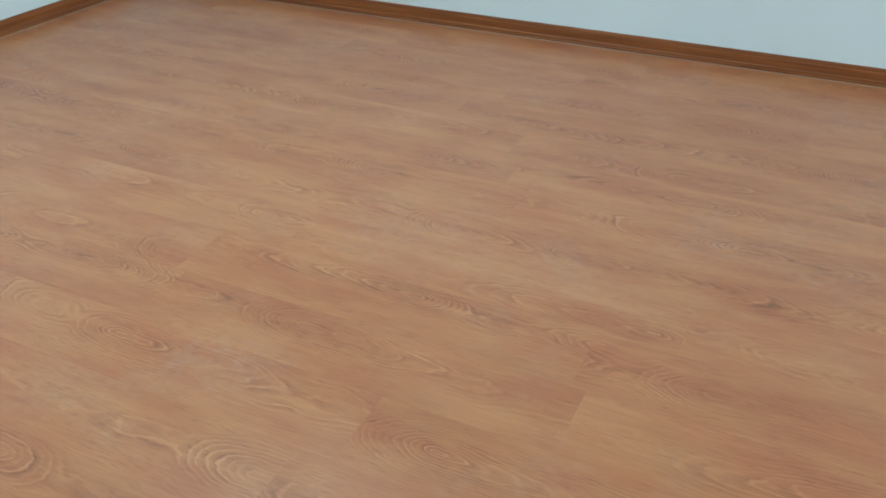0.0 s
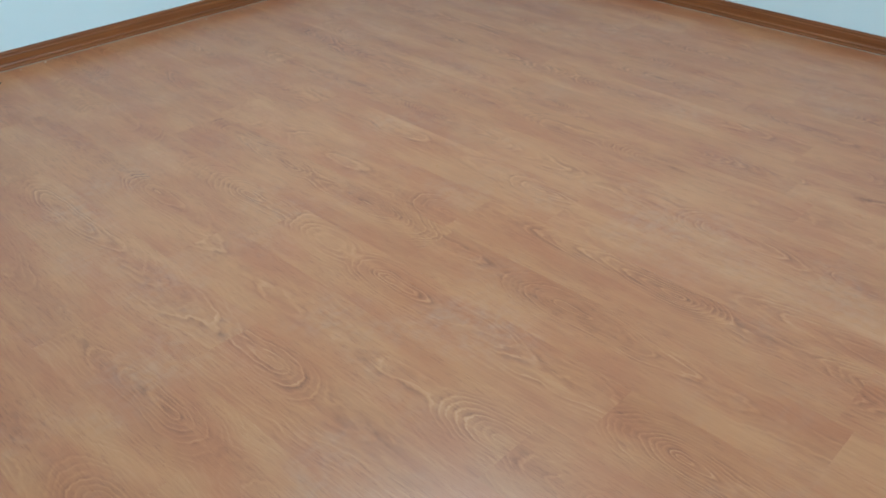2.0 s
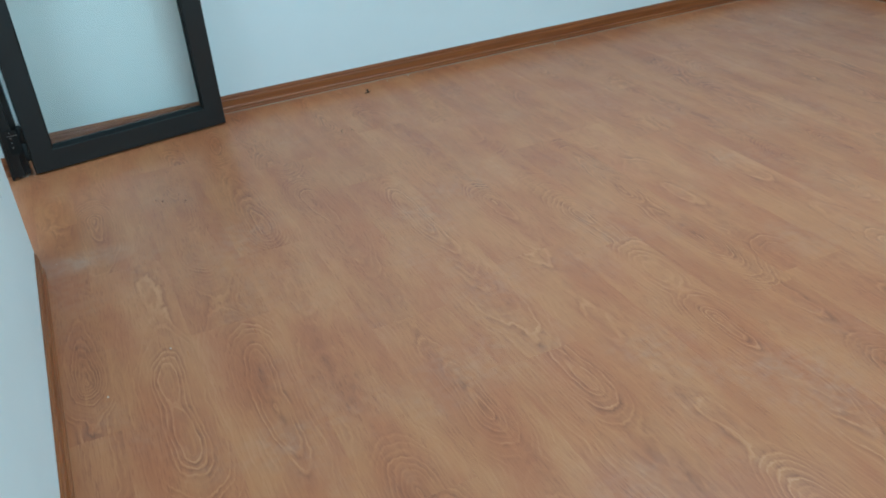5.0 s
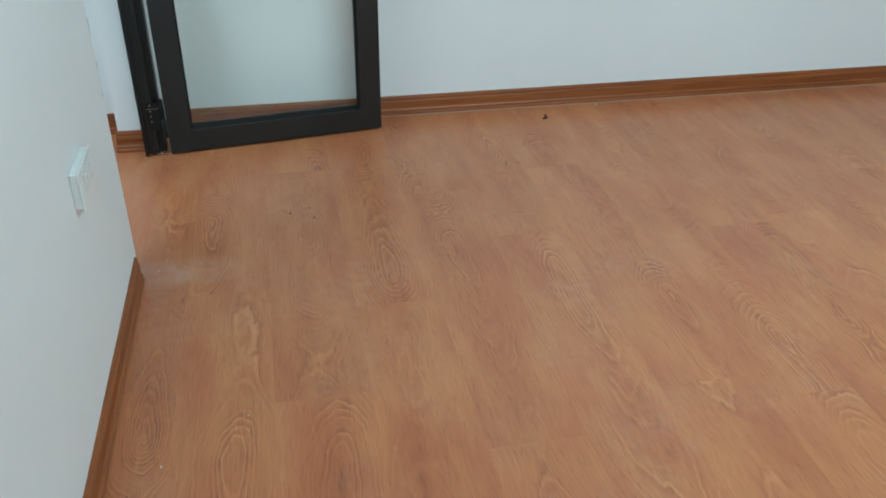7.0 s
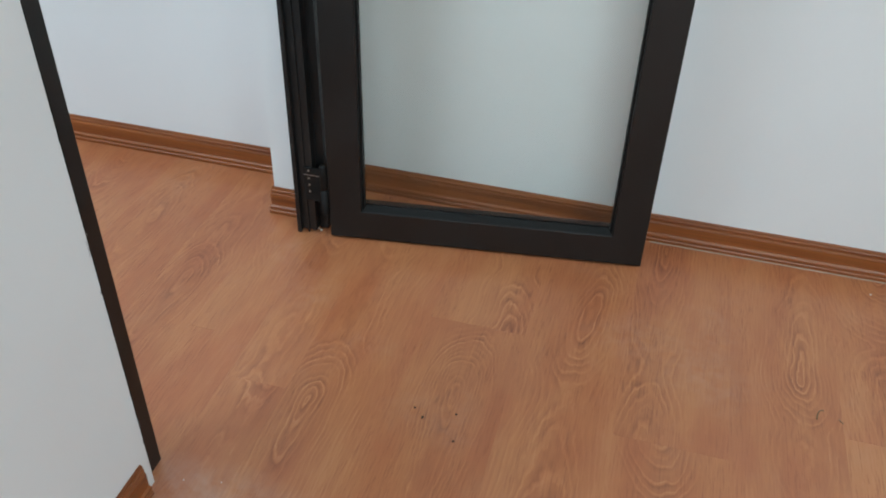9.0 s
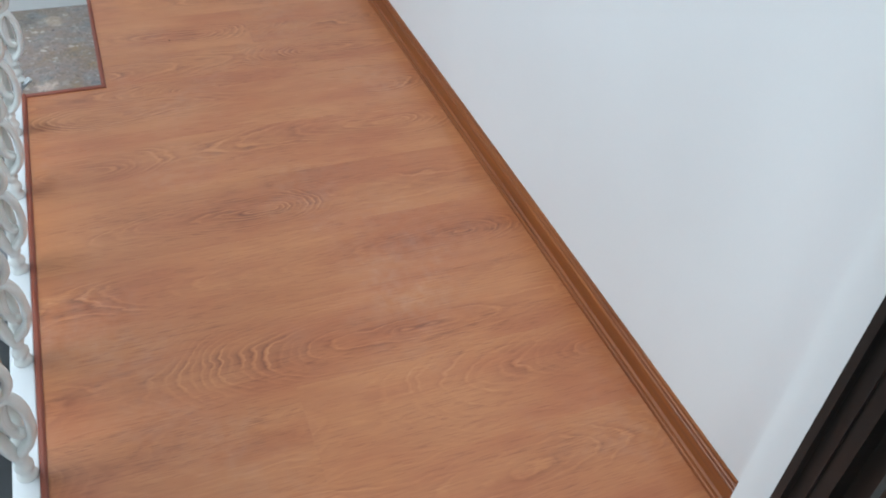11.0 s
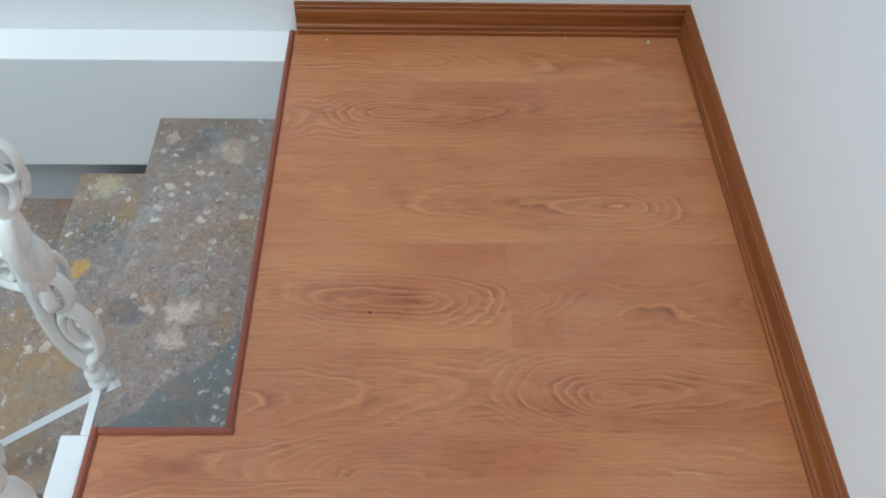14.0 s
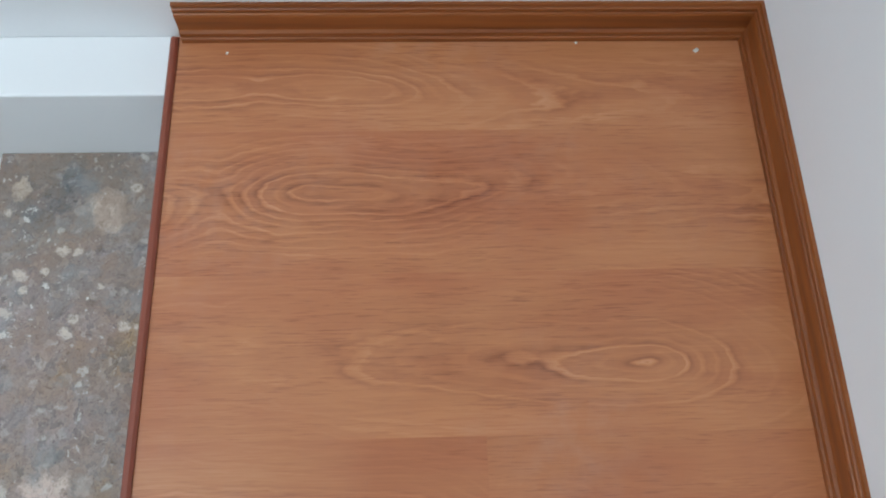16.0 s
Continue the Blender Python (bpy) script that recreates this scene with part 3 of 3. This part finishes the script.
def baluster(parent):
    """A cast baluster: turned foot, swelling sheathed stem with leaf collars, ribbon volutes, open loops and lobes on all sides."""

    def ribbon(points, r0, r1, flat, steps=5, side=(1, 0, 0), ball=0.0):
        line = smooth_line(points, steps)
        n = len(line) - 1
        b = bmesh.new()
        tube(b, line, [r0 + (r1 - r0) * i / n for i in range(n + 1)], 8, flat, side=side)
        if ball:
            bmesh.ops.create_uvsphere(b, u_segments=10, v_segments=6, radius=ball, matrix=Matrix.Translation(line[-1]) @ Matrix.Diagonal((1.3, 1, 1, 1)))
        return b

    spine = [(0, 0, 0.050, 0.0100), (0, -0.012, 0.080, 0.0112), (0, -0.021, 0.125, 0.0120), (0, -0.024, 0.170, 0.0118), (0, -0.021, 0.205, 0.0128), (0, -0.015, 0.255, 0.0150), (0, -0.006, 0.315, 0.0165),
             (0, 0.003, 0.370, 0.0145), (0, 0.004, 0.415, 0.0115), (0, -0.004, 0.460, 0.0135), (0, -0.012, 0.520, 0.0155), (0, -0.010, 0.580, 0.0160), (0, 0.0, 0.650, 0.0140), (0, 0.008, 0.720, 0.0115), (0, 0.004, 0.800, 0.0115), (0, 0, 0.905, 0.0105)]
    line = smooth_line([p[:3] for p in spine], 5)
    swell = [a[3] + (b[3] - a[3]) * i / 5 for a, b in zip(spine, spine[1:]) for i in range(5)] + [spine[-1][3]]
    stem = part("baluster", tube(bmesh.new(), line, swell, 12, 1.25, side=(1, 0, 0)), M_IRON, parent, "cream-white cast iron scrollwork baluster", smooth=True)
    bm = bmesh.new()
    lathe(bm, [(0.0165, 0.0), (0.0180, 0.005), (0.0165, 0.011), (0.0125, 0.016), (0.0125, 0.021), (0.0165, 0.027), (0.0165, 0.034), (0.0120, 0.040), (0.0105, 0.048), (0.0145, 0.056), (0.0085, 0.066)])
    part("foot", bm, M_IRON, stem, smooth=True)
    volute = []
    for i in range(15):
        a, f = -0.9 + 2 * math.pi * 1.45 * i / 14, 1 - 0.80 * i / 14
        volute.append((0, -0.034 + 0.023 * f * math.cos(a), 0.305 + 0.040 * f * math.sin(a)))
    loop = [(0, 0.004, 0.068), (0, 0.024, 0.090), (0, 0.034, 0.130), (0, 0.031, 0.175), (0, 0.016, 0.203), (0, 0.001, 0.190), (0, -0.003, 0.155), (0, 0.006, 0.122), (0, 0.016, 0.112)]
    lobe = [(0, 0.002, 0.210), (0, 0.020, 0.222), (0, 0.026, 0.248), (0, 0.018, 0.274), (0, 0.004, 0.272)]
    hoop = [(-0.006, -0.020, 0.242), (-0.008, -0.050, 0.246), (-0.010, -0.074, 0.266), (-0.010, -0.080, 0.300), (-0.010, -0.062, 0.322), (-0.010, -0.046, 0.310), (-0.010, -0.048, 0.290)]
    collar = [(0, -0.018, 0.192), (0, -0.026, 0.199), (0, -0.034, 0.206)]
    spray = [(0.004, 0.006, 0.340), (0.006, 0.026, 0.330), (0.006, 0.040, 0.300), (0.004, 0.044, 0.262), (0.002, 0.036, 0.236)]
    kinds = ((volute, 0.0075, 0.0050, 2.0, 0.0070), (loop, 0.0085, 0.0075, 1.7, 0.0090), (lobe, 0.0090, 0.0065, 1.6, 0.0075), (hoop, 0.0055, 0.0045, 1.3, 0.0060), (collar, 0.0135, 0.0040, 1.2, 0.0), (spray, 0.0075, 0.0050, 1.3, 0.0070))
    # each storey of the casting, turned about the stem: turn in degrees, rise in metres, the shapes it has
    for turn, lift, size, shapes in ((0, 0.0, 1.0, (0, 1, 2, 3, 4)), (75, 0.0, 0.9, (1, 5)), (-70, 0.03, 0.85, (0, 2)), (18, 0.205, 1.0, (0, 2, 4, 5)), (-80, 0.215, 0.9, (0, 1)), (165, 0.26, 0.9, (0, 3)),
                                     (0, 0.42, 1.0, (0, 1, 2, 4)), (95, 0.44, 0.9, (0, 5)), (180, 0.52, 0.9, (1, 3)), (-60, 0.54, 0.85, (0, 2))):
        spin = Matrix.Rotation(radians(turn), 3, "Z")
        for kind in shapes:
            shape, r0, r1, flat, ball = kinds[kind]
            pts = [spin @ Vector((x * size, y * size, 0.07 + (z - 0.07) * size + lift)) for x, y, z in shape]
            part("scroll", ribbon(pts, r0 * size, r1 * size, flat, 3 if kind == 0 else 5, tuple(spin @ Vector((1, 0, 0))), ball * size), M_IRON, stem, smooth=True)
    # fluted leaves wrapped round the swellings
    for lift, lean in ((0.235, -0.013), (0.500, -0.010)):
        bm = bmesh.new()
        loops = []
        for i in range(10):
            f = i / 9
            w = 0.007 + 0.021 * math.sin(math.pi * min(1.0, f * 0.92 + 0.05)) ** 0.8
            loops.append([bm.verts.new((w * (1 + 0.10 * math.cos(8 * a)) * math.cos(a), lean * (1 - f) + 0.012 * f + w * 0.85 * (1 + 0.10 * math.cos(8 * a)) * math.sin(a), lift + 0.120 * f)) for a in (2 * math.pi * j / 24 for j in range(24))])
        for a, b in zip(loops, loops[1:]):
            for j in range(24):
                bm.faces.new((a[j], a[(j + 1) % 24], b[(j + 1) % 24], b[j]))
        bm.faces.new(list(reversed(loops[0]))), bm.faces.new(loops[-1])
        bmesh.ops.recalc_face_normals(bm, faces=bm.faces)
        part("leaf", bm, M_IRON, stem, smooth=True)
    return stem


def copy_part(ob, m, parent):
    """The same part with its sub-parts again, on the same meshes."""
    first = ob.copy()
    scene.collection.objects.link(first)
    first.parent, first.matrix_basis = parent, m
    for child in ob.children:
        c = child.copy()
        scene.collection.objects.link(c)
        c.parent = first
    return first


first = baluster(rail)
first.matrix_basis = pose(-2.062, -0.014, 0.0)
for i in range(1, 7):
    copy_part(first, pose(-2.062 + 0.268 * i, -0.027, 0.0, 0, 0, 0), rail)

stair_rail = thing("stair_railing", "white sloping railing with cast balusters down the stairs", "railing", (0, 0, 0))
for z0 in (0.0, 0.86):
    a, b = Vector((-2.055, 0.016, 0.008 + z0)), Vector((-2.055, -2.1, 0.008 + z0 - 2.116 * 0.81))
    made = bmesh.new()
    tube(made, [a, b], 0.0085 if z0 == 0 else 0.022, 4 if z0 == 0 else 12, 1.0)
    part("bottom_bar" if z0 == 0 else "handrail", made, M_RAIL, stair_rail)
for i in range(5):
    y = -0.33 - 0.29 * i
    copy_part(first, pose(-2.055, y, 0.008 + (y - 0.016) * 0.81, 0, 0, 90), stair_rail)
    part("strut", boxes((-2.061, -2.049, y - 0.006, y + 0.006, 0.008 + (y - 0.016) * 0.81 - 0.14, 0.008 + (y - 0.016) * 0.81)), M_RAIL, stair_rail)

# ---- door ----
frame_ob = thing("door_1", "black aluminium door frame with an open leaf", "door", (0, 0, 0), kind="structure")
X0, JAMB = -0.0605, 0.058


part("jamb", boxes((X0, -0.012, DOOR_NEAR, 0.073, 0.006, DOOR_TOP), bevel=0.0015), M_ALU, frame_ob, "black aluminium jamb with paint specks")
part("jamb", boxes((X0, -0.012, 0.849, DOOR_FAR, 0.012, DOOR_TOP), (-0.012, 0.010, 0.875, DOOR_FAR, 0.006, DOOR_TOP), (X0, -0.050, 0.838, 0.849, 0.006, DOOR_TOP), (-0.034, -0.030, 0.845, 0.849, 0.006, DOOR_TOP)), M_ALU, frame_ob)
part("head", boxes((X0, -0.012, 0.073, 0.849, DOOR_TOP - JAMB, DOOR_TOP)), M_ALU, frame_ob)
hinge = part("hinge", boxes((-0.034, 0.012, 0.8425, 0.8485, 0.108, 0.205), bevel=0.0015), M_SEAL, frame_ob, "black door hinge")
part("hinge_joint", boxes((-0.032, 0.010, 0.8418, 0.8424, 0.1835, 0.1850)), M_STEEL, hinge)
knuckle = bmesh.new()
lathe(knuckle, [(0.009, 0.072), (0.010, 0.075), (0.010, 0.145), (0.0085, 0.1455), (0.0085, 0.148), (0.010, 0.1485), (0.010, 0.212), (0.007, 0.217)], (0.018, 0.846, 0), 14)
part("hinge_knuckle", knuckle, M_SEAL, hinge, smooth=True)
for z in (0.197, 0.175, 0.156, 0.137):
    bm = bmesh.new()
    bmesh.ops.create_cone(bm, cap_ends=True, segments=12, radius1=0.0030, radius2=0.0022, depth=0.003, matrix=Matrix.Translation((-0.019, 0.8415, z)) @ Matrix.Rotation(radians(90), 4, "X"))
    part("screw", bm, M_STEEL, frame_ob)
leaf_turn = math.degrees(math.atan2(0.9558 - 0.8456, 0.8154 - 0.0292))
leaf = thing("door_leaf", "open black aluminium door leaf with a clear greenish glass pane", "door", (0.0292, 0.8456, 0.0), turn=leaf_turn)
LW, LH, ST, TH = 0.794, 2.05, 0.083, 0.048
Z0 = 0.007


def mitred(corners):
    """A leaf member with mitred ends, extruded through the leaf's thickness."""
    bm = bmesh.new()
    rows = [[bm.verts.new((x, y, z)) for x, z in corners] for y in (0.0, TH)]
    n = len(corners)
    bm.faces.new(rows[0]), bm.faces.new(list(reversed(rows[1])))
    for i in range(n):
        bm.faces.new((rows[0][i], rows[1][i], rows[1][(i + 1) % n], rows[0][(i + 1) % n]))
    bmesh.ops.recalc_face_normals(bm, faces=bm.faces)
    run = [e for e in bm.edges if abs(e.verts[0].co.x - e.verts[1].co.x) > 0.3 or abs(e.verts[0].co.z - e.verts[1].co.z) > 0.3]
    bmesh.ops.bevel(bm, geom=run, offset=0.0022, segments=2, affect="EDGES", profile=0.5)
    return bm


G = 0.0
part("stile", mitred([(0, Z0 + G), (ST, Z0 + ST + G), (ST, LH - ST - G), (0, LH - G)]), M_ALU, leaf)
part("stile", mitred([(LW, Z0 + G), (LW, LH - G), (LW - ST, LH - ST - G), (LW - ST, Z0 + ST + G)]), M_ALU, leaf)
part("bottom_rail", mitred([(G, Z0), (LW - G, Z0), (LW - ST - G, Z0 + ST), (ST + G, Z0 + ST)]), M_ALU, leaf)
part("top_rail", mitred([(G, LH), (ST + G, LH - ST), (LW - ST - G, LH - ST), (LW - G, LH)]), M_ALU, leaf)
part("closing_flange", boxes((LW - 0.012, LW + 0.006, TH + 0.001, TH + 0.006, Z0, LH)), M_ALU, leaf)
bead = bmesh.new()
low = Z0 + ST + 0.0005
corners = [bead.verts.new(p) for p in ((ST + 0.001, 0.003, low), (LW - ST - 0.001, 0.003, low), (LW - ST - 0.009, 0.019, low + 0.010), (ST + 0.009, 0.019, low + 0.010), (ST + 0.009, 0.026, low), (LW - ST - 0.009, 0.026, low))]
for face in ((0, 1, 2, 3), (3, 2, 5, 4), (0, 4, 5, 1), (0, 3, 4), (1, 5, 2)):
    bead.faces.new([corners[i] for i in face])
bmesh.ops.recalc_face_normals(bead, faces=bead.faces)
part("glazing_bead", bead, M_SEAL, leaf)
part("back_bead", boxes((ST + 0.001, LW - ST - 0.001, 0.0285, 0.0475, low, low + 0.009), bevel=0.002), M_SEAL, leaf)
part("seal", boxes((ST, ST + 0.006, 0.010, 0.030, Z0 + 0.0835, LH - 0.085), (LW - ST - 0.006, LW - ST, 0.010, 0.030, Z0 + 0.0835, LH - 0.085)), M_SEAL, leaf, "black rubber seal")
part("glass_pane", boxes((ST + 0.0065, LW - ST - 0.0065, 0.021, 0.027, Z0 + 0.09, LH - 0.09)), M_GLASS, leaf, "pale green tinted glass pane").visible_shadow = False

# ---- socket ----
sock = thing("wall_socket", "white plastic double socket on the white wall", "socket", (0, -0.393, 0.515))
part("back_box", boxes((0.0002, 0.016, -0.072, 0.072, -0.040, 0.040), bevel=0.003), M_PLASTIC, sock)
part("plate", boxes((0.0162, 0.021, -0.075, 0.075, -0.042, 0.042), bevel=0.002), M_PLASTIC, sock)
for dy in (-0.032, 0.032):
    outlet = part("outlet", boxes((0.0211, 0.0232, dy - 0.024, dy + 0.024, -0.029, 0.029), bevel=0.0008), M_PLASTIC, sock)
    part("rocker", boxes((0.0233, 0.0262, dy - 0.009, dy + 0.009, 0.008, 0.022), bevel=0.001), M_PLASTIC, outlet)
    # no holes are cut: thin grey slabs paint their inner shade
    for dz in (-0.0075, 0.0075):
        part("pin_hole", boxes((0.0233, 0.0236, dy + dz - 0.0014, dy + dz + 0.0014, -0.013, -0.006)), M_HOLE_SHADE, outlet)

# ---- crumbs and litter on the floors ----


def litter(name, label, category, at, turn, points, radius, material):
    """A small crooked scrap lying on the floor."""
    bm = bmesh.new()
    tube(bm, smooth_line(points, 4), radius, 6, 1.6)
    ob = tagged(link(name, bm, material, smooth=True), label, category)
    ob.matrix_world = pose(*at, 0, 0, turn)
    return ob


# a dead winged insect: a body of three lobes and two crooked wings
bm = bmesh.new()
for x, y, r in ((-0.008, 0.0, 0.0032), (-0.002, 0.001, 0.0042), (0.006, 0.0, 0.0048)):
    bmesh.ops.create_icosphere(bm, subdivisions=2, radius=r, matrix=Matrix.Translation((x, y, 0.001)) @ Matrix.Diagonal((1.25, 0.85, 0.8, 1)))
for turn, lift, long in ((38, 24, 0.021), (-28, 10, 0.018)):
    m = Matrix.Translation((-0.001, 0, 0.003)) @ Matrix.Rotation(radians(turn), 4, "Z") @ Matrix.Rotation(radians(-lift), 4, "Y")
    upper = [bm.verts.new(m @ Vector(p)) for p in ((0, 0, 0), (long * 0.6, -0.005, 0), (long, 0.0, 0), (long * 0.7, 0.006, 0))]
    lower = [bm.verts.new(m @ Vector(p)) for p in ((0, 0, -0.0006), (long * 0.6, -0.005, -0.0006), (long, 0.0, -0.0006), (long * 0.7, 0.006, -0.0006))]
    bm.faces.new(upper), bm.faces.new(list(reversed(lower)))
    for a in range(4):
        bm.faces.new((upper[a], lower[a], lower[(a + 1) % 4], upper[(a + 1) % 4]))
bmesh.ops.recalc_face_normals(bm, faces=bm.faces)
bug = tagged(link("dead_insect", bm, M_DIRT), "small dark dead winged insect on the floor beside the skirting", "insect")
bug.matrix_world = pose(1.476, 0.944, 0.0032, 0, 0, 20)
litter("wood_shaving", "thin curled wood shaving on the laminate floor", "shaving", (1.222, 0.572, 0.002), 65, [(-0.020, 0, 0), (-0.008, 0.004, 0.003), (0.004, 0.003, 0.004), (0.012, -0.002, 0.001)], 0.0009, M_SHAVING)
litter("wood_shaving", "thin curled wood shaving on the laminate floor", "shaving", (1.262, 0.562, 0.002), 120, [(-0.007, 0, 0), (-0.001, 0.003, 0.002), (0.005, 0.001, 0.0)], 0.0009, M_SHAVING)


def crumb(at, size, material, label):
    bm = bmesh.new()
    bmesh.ops.create_icosphere(bm, subdivisions=1, radius=size)
    for v in bm.verts:
        v.co *= dice_crumb.uniform(0.6, 1.25)
        v.co.z *= 0.6
    ob = tagged(link("crumb", bm, material), label, "crumb", "crumbs on the floor")
    ob.matrix_world = pose(at[0], at[1], size * 0.45, 0, 0, dice_crumb.uniform(0, 360))
    return ob


dice_crumb = random.Random(3)
for at in ((0.412, 0.344), (0.498, 0.350), (0.434, 0.323), (-2.197, 0.411), (0.51, 0.28)):
    crumb(at, 0.0030, M_DIRT, "dark dirt crumb lying on the laminate floor")
for at, size in (((-2.942, 1.011), 0.0045), ((-2.958, 0.823), 0.0028), ((-2.942, 0.284), 0.0025), ((0.05, 0.045), 0.002), ((0.12, 0.06), 0.0018),
                 ((1.369, 1.02), 0.003), ((1.73, 1.055), 0.005), ((1.62, 1.05), 0.003), ((0.30, -0.62), 0.0025), ((0.12, -0.75), 0.0025), ((2.55, 1.04), 0.004), ((2.62, 1.03), 0.003), ((0.62, 1.03), 0.003)):
    crumb(at, size, M_CHIP, "pale plaster crumb lying on the laminate floor")
for i in range(34):
    # ragged black sealant along the plaster edge
    bm = bmesh.new()
    bmesh.ops.create_icosphere(bm, subdivisions=1, radius=1.0)
    for v in bm.verts:
        v.co *= dice_crumb.uniform(0.7, 1.3)
    bmesh.ops.transform(bm, matrix=Matrix.LocRotScale((-0.003, DOOR_NEAR + dice_crumb.uniform(-0.002, 0.002), dice_crumb.uniform(0.08, 1.5)), None, (0.0036, dice_crumb.uniform(0.0012, 0.003), dice_crumb.uniform(0.004, 0.016))), verts=bm.verts)
    part("sealant", bm, M_SEAL, frame_ob)
part("sealant", boxes((-0.012, -0.0015, DOOR_NEAR - 0.001, DOOR_NEAR + 0.004, 0.08, DOOR_TOP)), M_SEAL, frame_ob, "black sealant bead along the plaster")
for at in ((-0.02, 0.872), (-0.035, 0.880), (-0.008, 0.868), (0.0, 0.885)):
    crumb(at, 0.004, M_CHIP, "pale plaster crumb lying on the laminate floor")
for i in range(16):
    z = dice_crumb.uniform(0.04, 1.3) if i > 6 else dice_crumb.uniform(0.02, 0.25)
    bm = bmesh.new()
    bmesh.ops.create_icosphere(bm, subdivisions=1, radius=1.0)
    wide, tall = dice_crumb.uniform(0.0006, 0.0015), dice_crumb.uniform(0.0008, 0.0035)
    bmesh.ops.transform(bm, matrix=Matrix.LocRotScale((-0.0117, DOOR_NEAR + dice_crumb.uniform(0.002, 0.016), z), None, (0.0008, wide, tall)), verts=bm.verts)
    part("paint_speck", bm, M_RAIL, frame_ob)

# ---- floor planks ----
PLANK = 0.226
ORIGIN = -2.351
floor_ob = structure("floor", boxes((-WALL, EAST, SOUTH, NORTH, -0.25, -0.010)), M_STAIR, "reddish wood laminate plank floor", "floor")
landing_floor = thing("floor_landing", "reddish wood laminate plank floor of the landing", "floor", (0, 0, 0), kind="structure")
plank_meshes = {}


def plank_mesh(w, l):
    key = (round(w, 3), round(l, 3))
    if key not in plank_meshes:
        w, l = key
        g, e = 0.0, 0.00022
        me = bpy.data.meshes.new("plank")
        ring = lambda i, z: [(i, i, z), (w - i, i, z), (w - i, l - i, z), (i, l - i, z)]
        verts = ring(g, -0.010) + ring(g, -0.00012) + ring(g + e, 0.0)
        faces = [(8, 9, 10, 11)] + [(a + j, a + (j + 1) % 4, a + 4 + (j + 1) % 4, a + 4 + j) for a in (0, 4) for j in range(4)]
        me.from_pydata(verts, [], faces)
        me.materials.append(M_FLOOR)
        plank_meshes[key] = me
    return plank_meshes[key]


dice = random.Random(7)


def lay(x0, x1, y0, y1, parent, joint=None):
    """One column of planks between y0 and y1, cut at its ends; joint fixes where two planks meet."""
    at = joint if joint is not None else dice.uniform(y0 - 1.2, y0)
    while at > y0:
        at -= 1.215
    while at < y1 - 0.002:
        a, b = max(at, y0), min(at + 1.215, y1)
        if b - a > 0.004:
            ob = new("plank", plank_mesh(x1 - x0, b - a))
            ob.parent, ob.location = parent, (x0, a, 0.0)
            spare = (dice.uniform(0.06, 0.17), dice.uniform(0.05, 1.1) - (a - at), dice.choice((-1.0, 1.0)) * dice.uniform(0.8, 1.2))
            known = [k for k in KNOTS if x0 - 0.01 <= k[0] < x1 + 0.01 and a <= k[1] < b]
            ob["knot"] = (known[0][0] - x0, known[0][1] - a, known[0][2]) if known else spare
        at += 1.215


JOINTS = {0: 0.652, 14: 0.392, 1: 1.150, -1: 1.125, 2: 1.12, -2: 1.18, -3: 1.15, 3: 1.16, 4: 1.17, 5: 1.14, 6: 1.13, 7: 0.45, 8: 1.15}
# the figures that stand out: across, along, and which way they point
KNOTS = [(-2.444, 0.872, 1.0), (-2.700, 0.419, -1.0), (-1.600, 0.948, 1.0), (-1.822, 0.150, -1.0), (-2.220, 0.500, 1.0), (-2.040, 0.800, -1.0), (0.190, 0.302, 1.0),
         (0.480, 0.420, 1.0), (0.707, -0.090, -1.0), (0.917, 0.052, 1.0), (0.945, -0.525, 1.0), (0.274, -1.057, -1.0), (0.489, -0.998, 1.0), (0.686, -1.425, 1.0), (0.928, -1.287, -1.0),
         (1.182, -0.339, 1.0), (1.196, -1.315, -1.0), (1.455, -0.330, 1.0), (1.385, -1.870, 1.0), (1.640, -1.245, 1.0), (1.610, -2.188, 1.0), (1.872, -1.673, 1.0), (2.056, -2.700, 1.0),
         (2.118, -1.880, -1.0), (2.325, -1.220, 1.0), (2.513, -2.186, 1.0), (2.755, -2.664, 1.0)]
for column in range(-4, 34):
    x0 = ORIGIN + PLANK * column
    x1 = x0 + PLANK
    joint = JOINTS.get(column)
    if x1 <= 0.0 - WALL + 0.001 or x0 < -WALL:
        a, b = max(x0, LAND + 0.002), min(x1, -WALL)
        if b - a < 0.003:
            continue
        if a < -1.971 < b:
            lay(a, -1.971, 0.205, NORTH, landing_floor, joint)
            lay(-1.971, b, 0.0, NORTH, landing_floor, joint)
        else:
            lay(a, b, 0.205 if b <= -1.965 else 0.0, NORTH, landing_floor, joint)
        if b < x1 - 0.003:
            lay(b, min(x1, 0.0), 0.0, DOOR_FAR, floor_ob, joint)
        if x1 > 0.003:
            lay(0.0, x1, SOUTH, NORTH, floor_ob, joint)
    elif x1 <= 0.0:
        lay(x0, x1, 0.0, DOOR_FAR, floor_ob, joint)
    elif x0 < 0.0:
        lay(x0, 0.0, 0.0, DOOR_FAR, floor_ob, joint)
        lay(0.0, x1, SOUTH, NORTH, floor_ob, joint)
    else:
        b = min(x1, EAST)
        if b - x0 > 0.003:
            lay(x0, b, SOUTH, NORTH, floor_ob, joint)
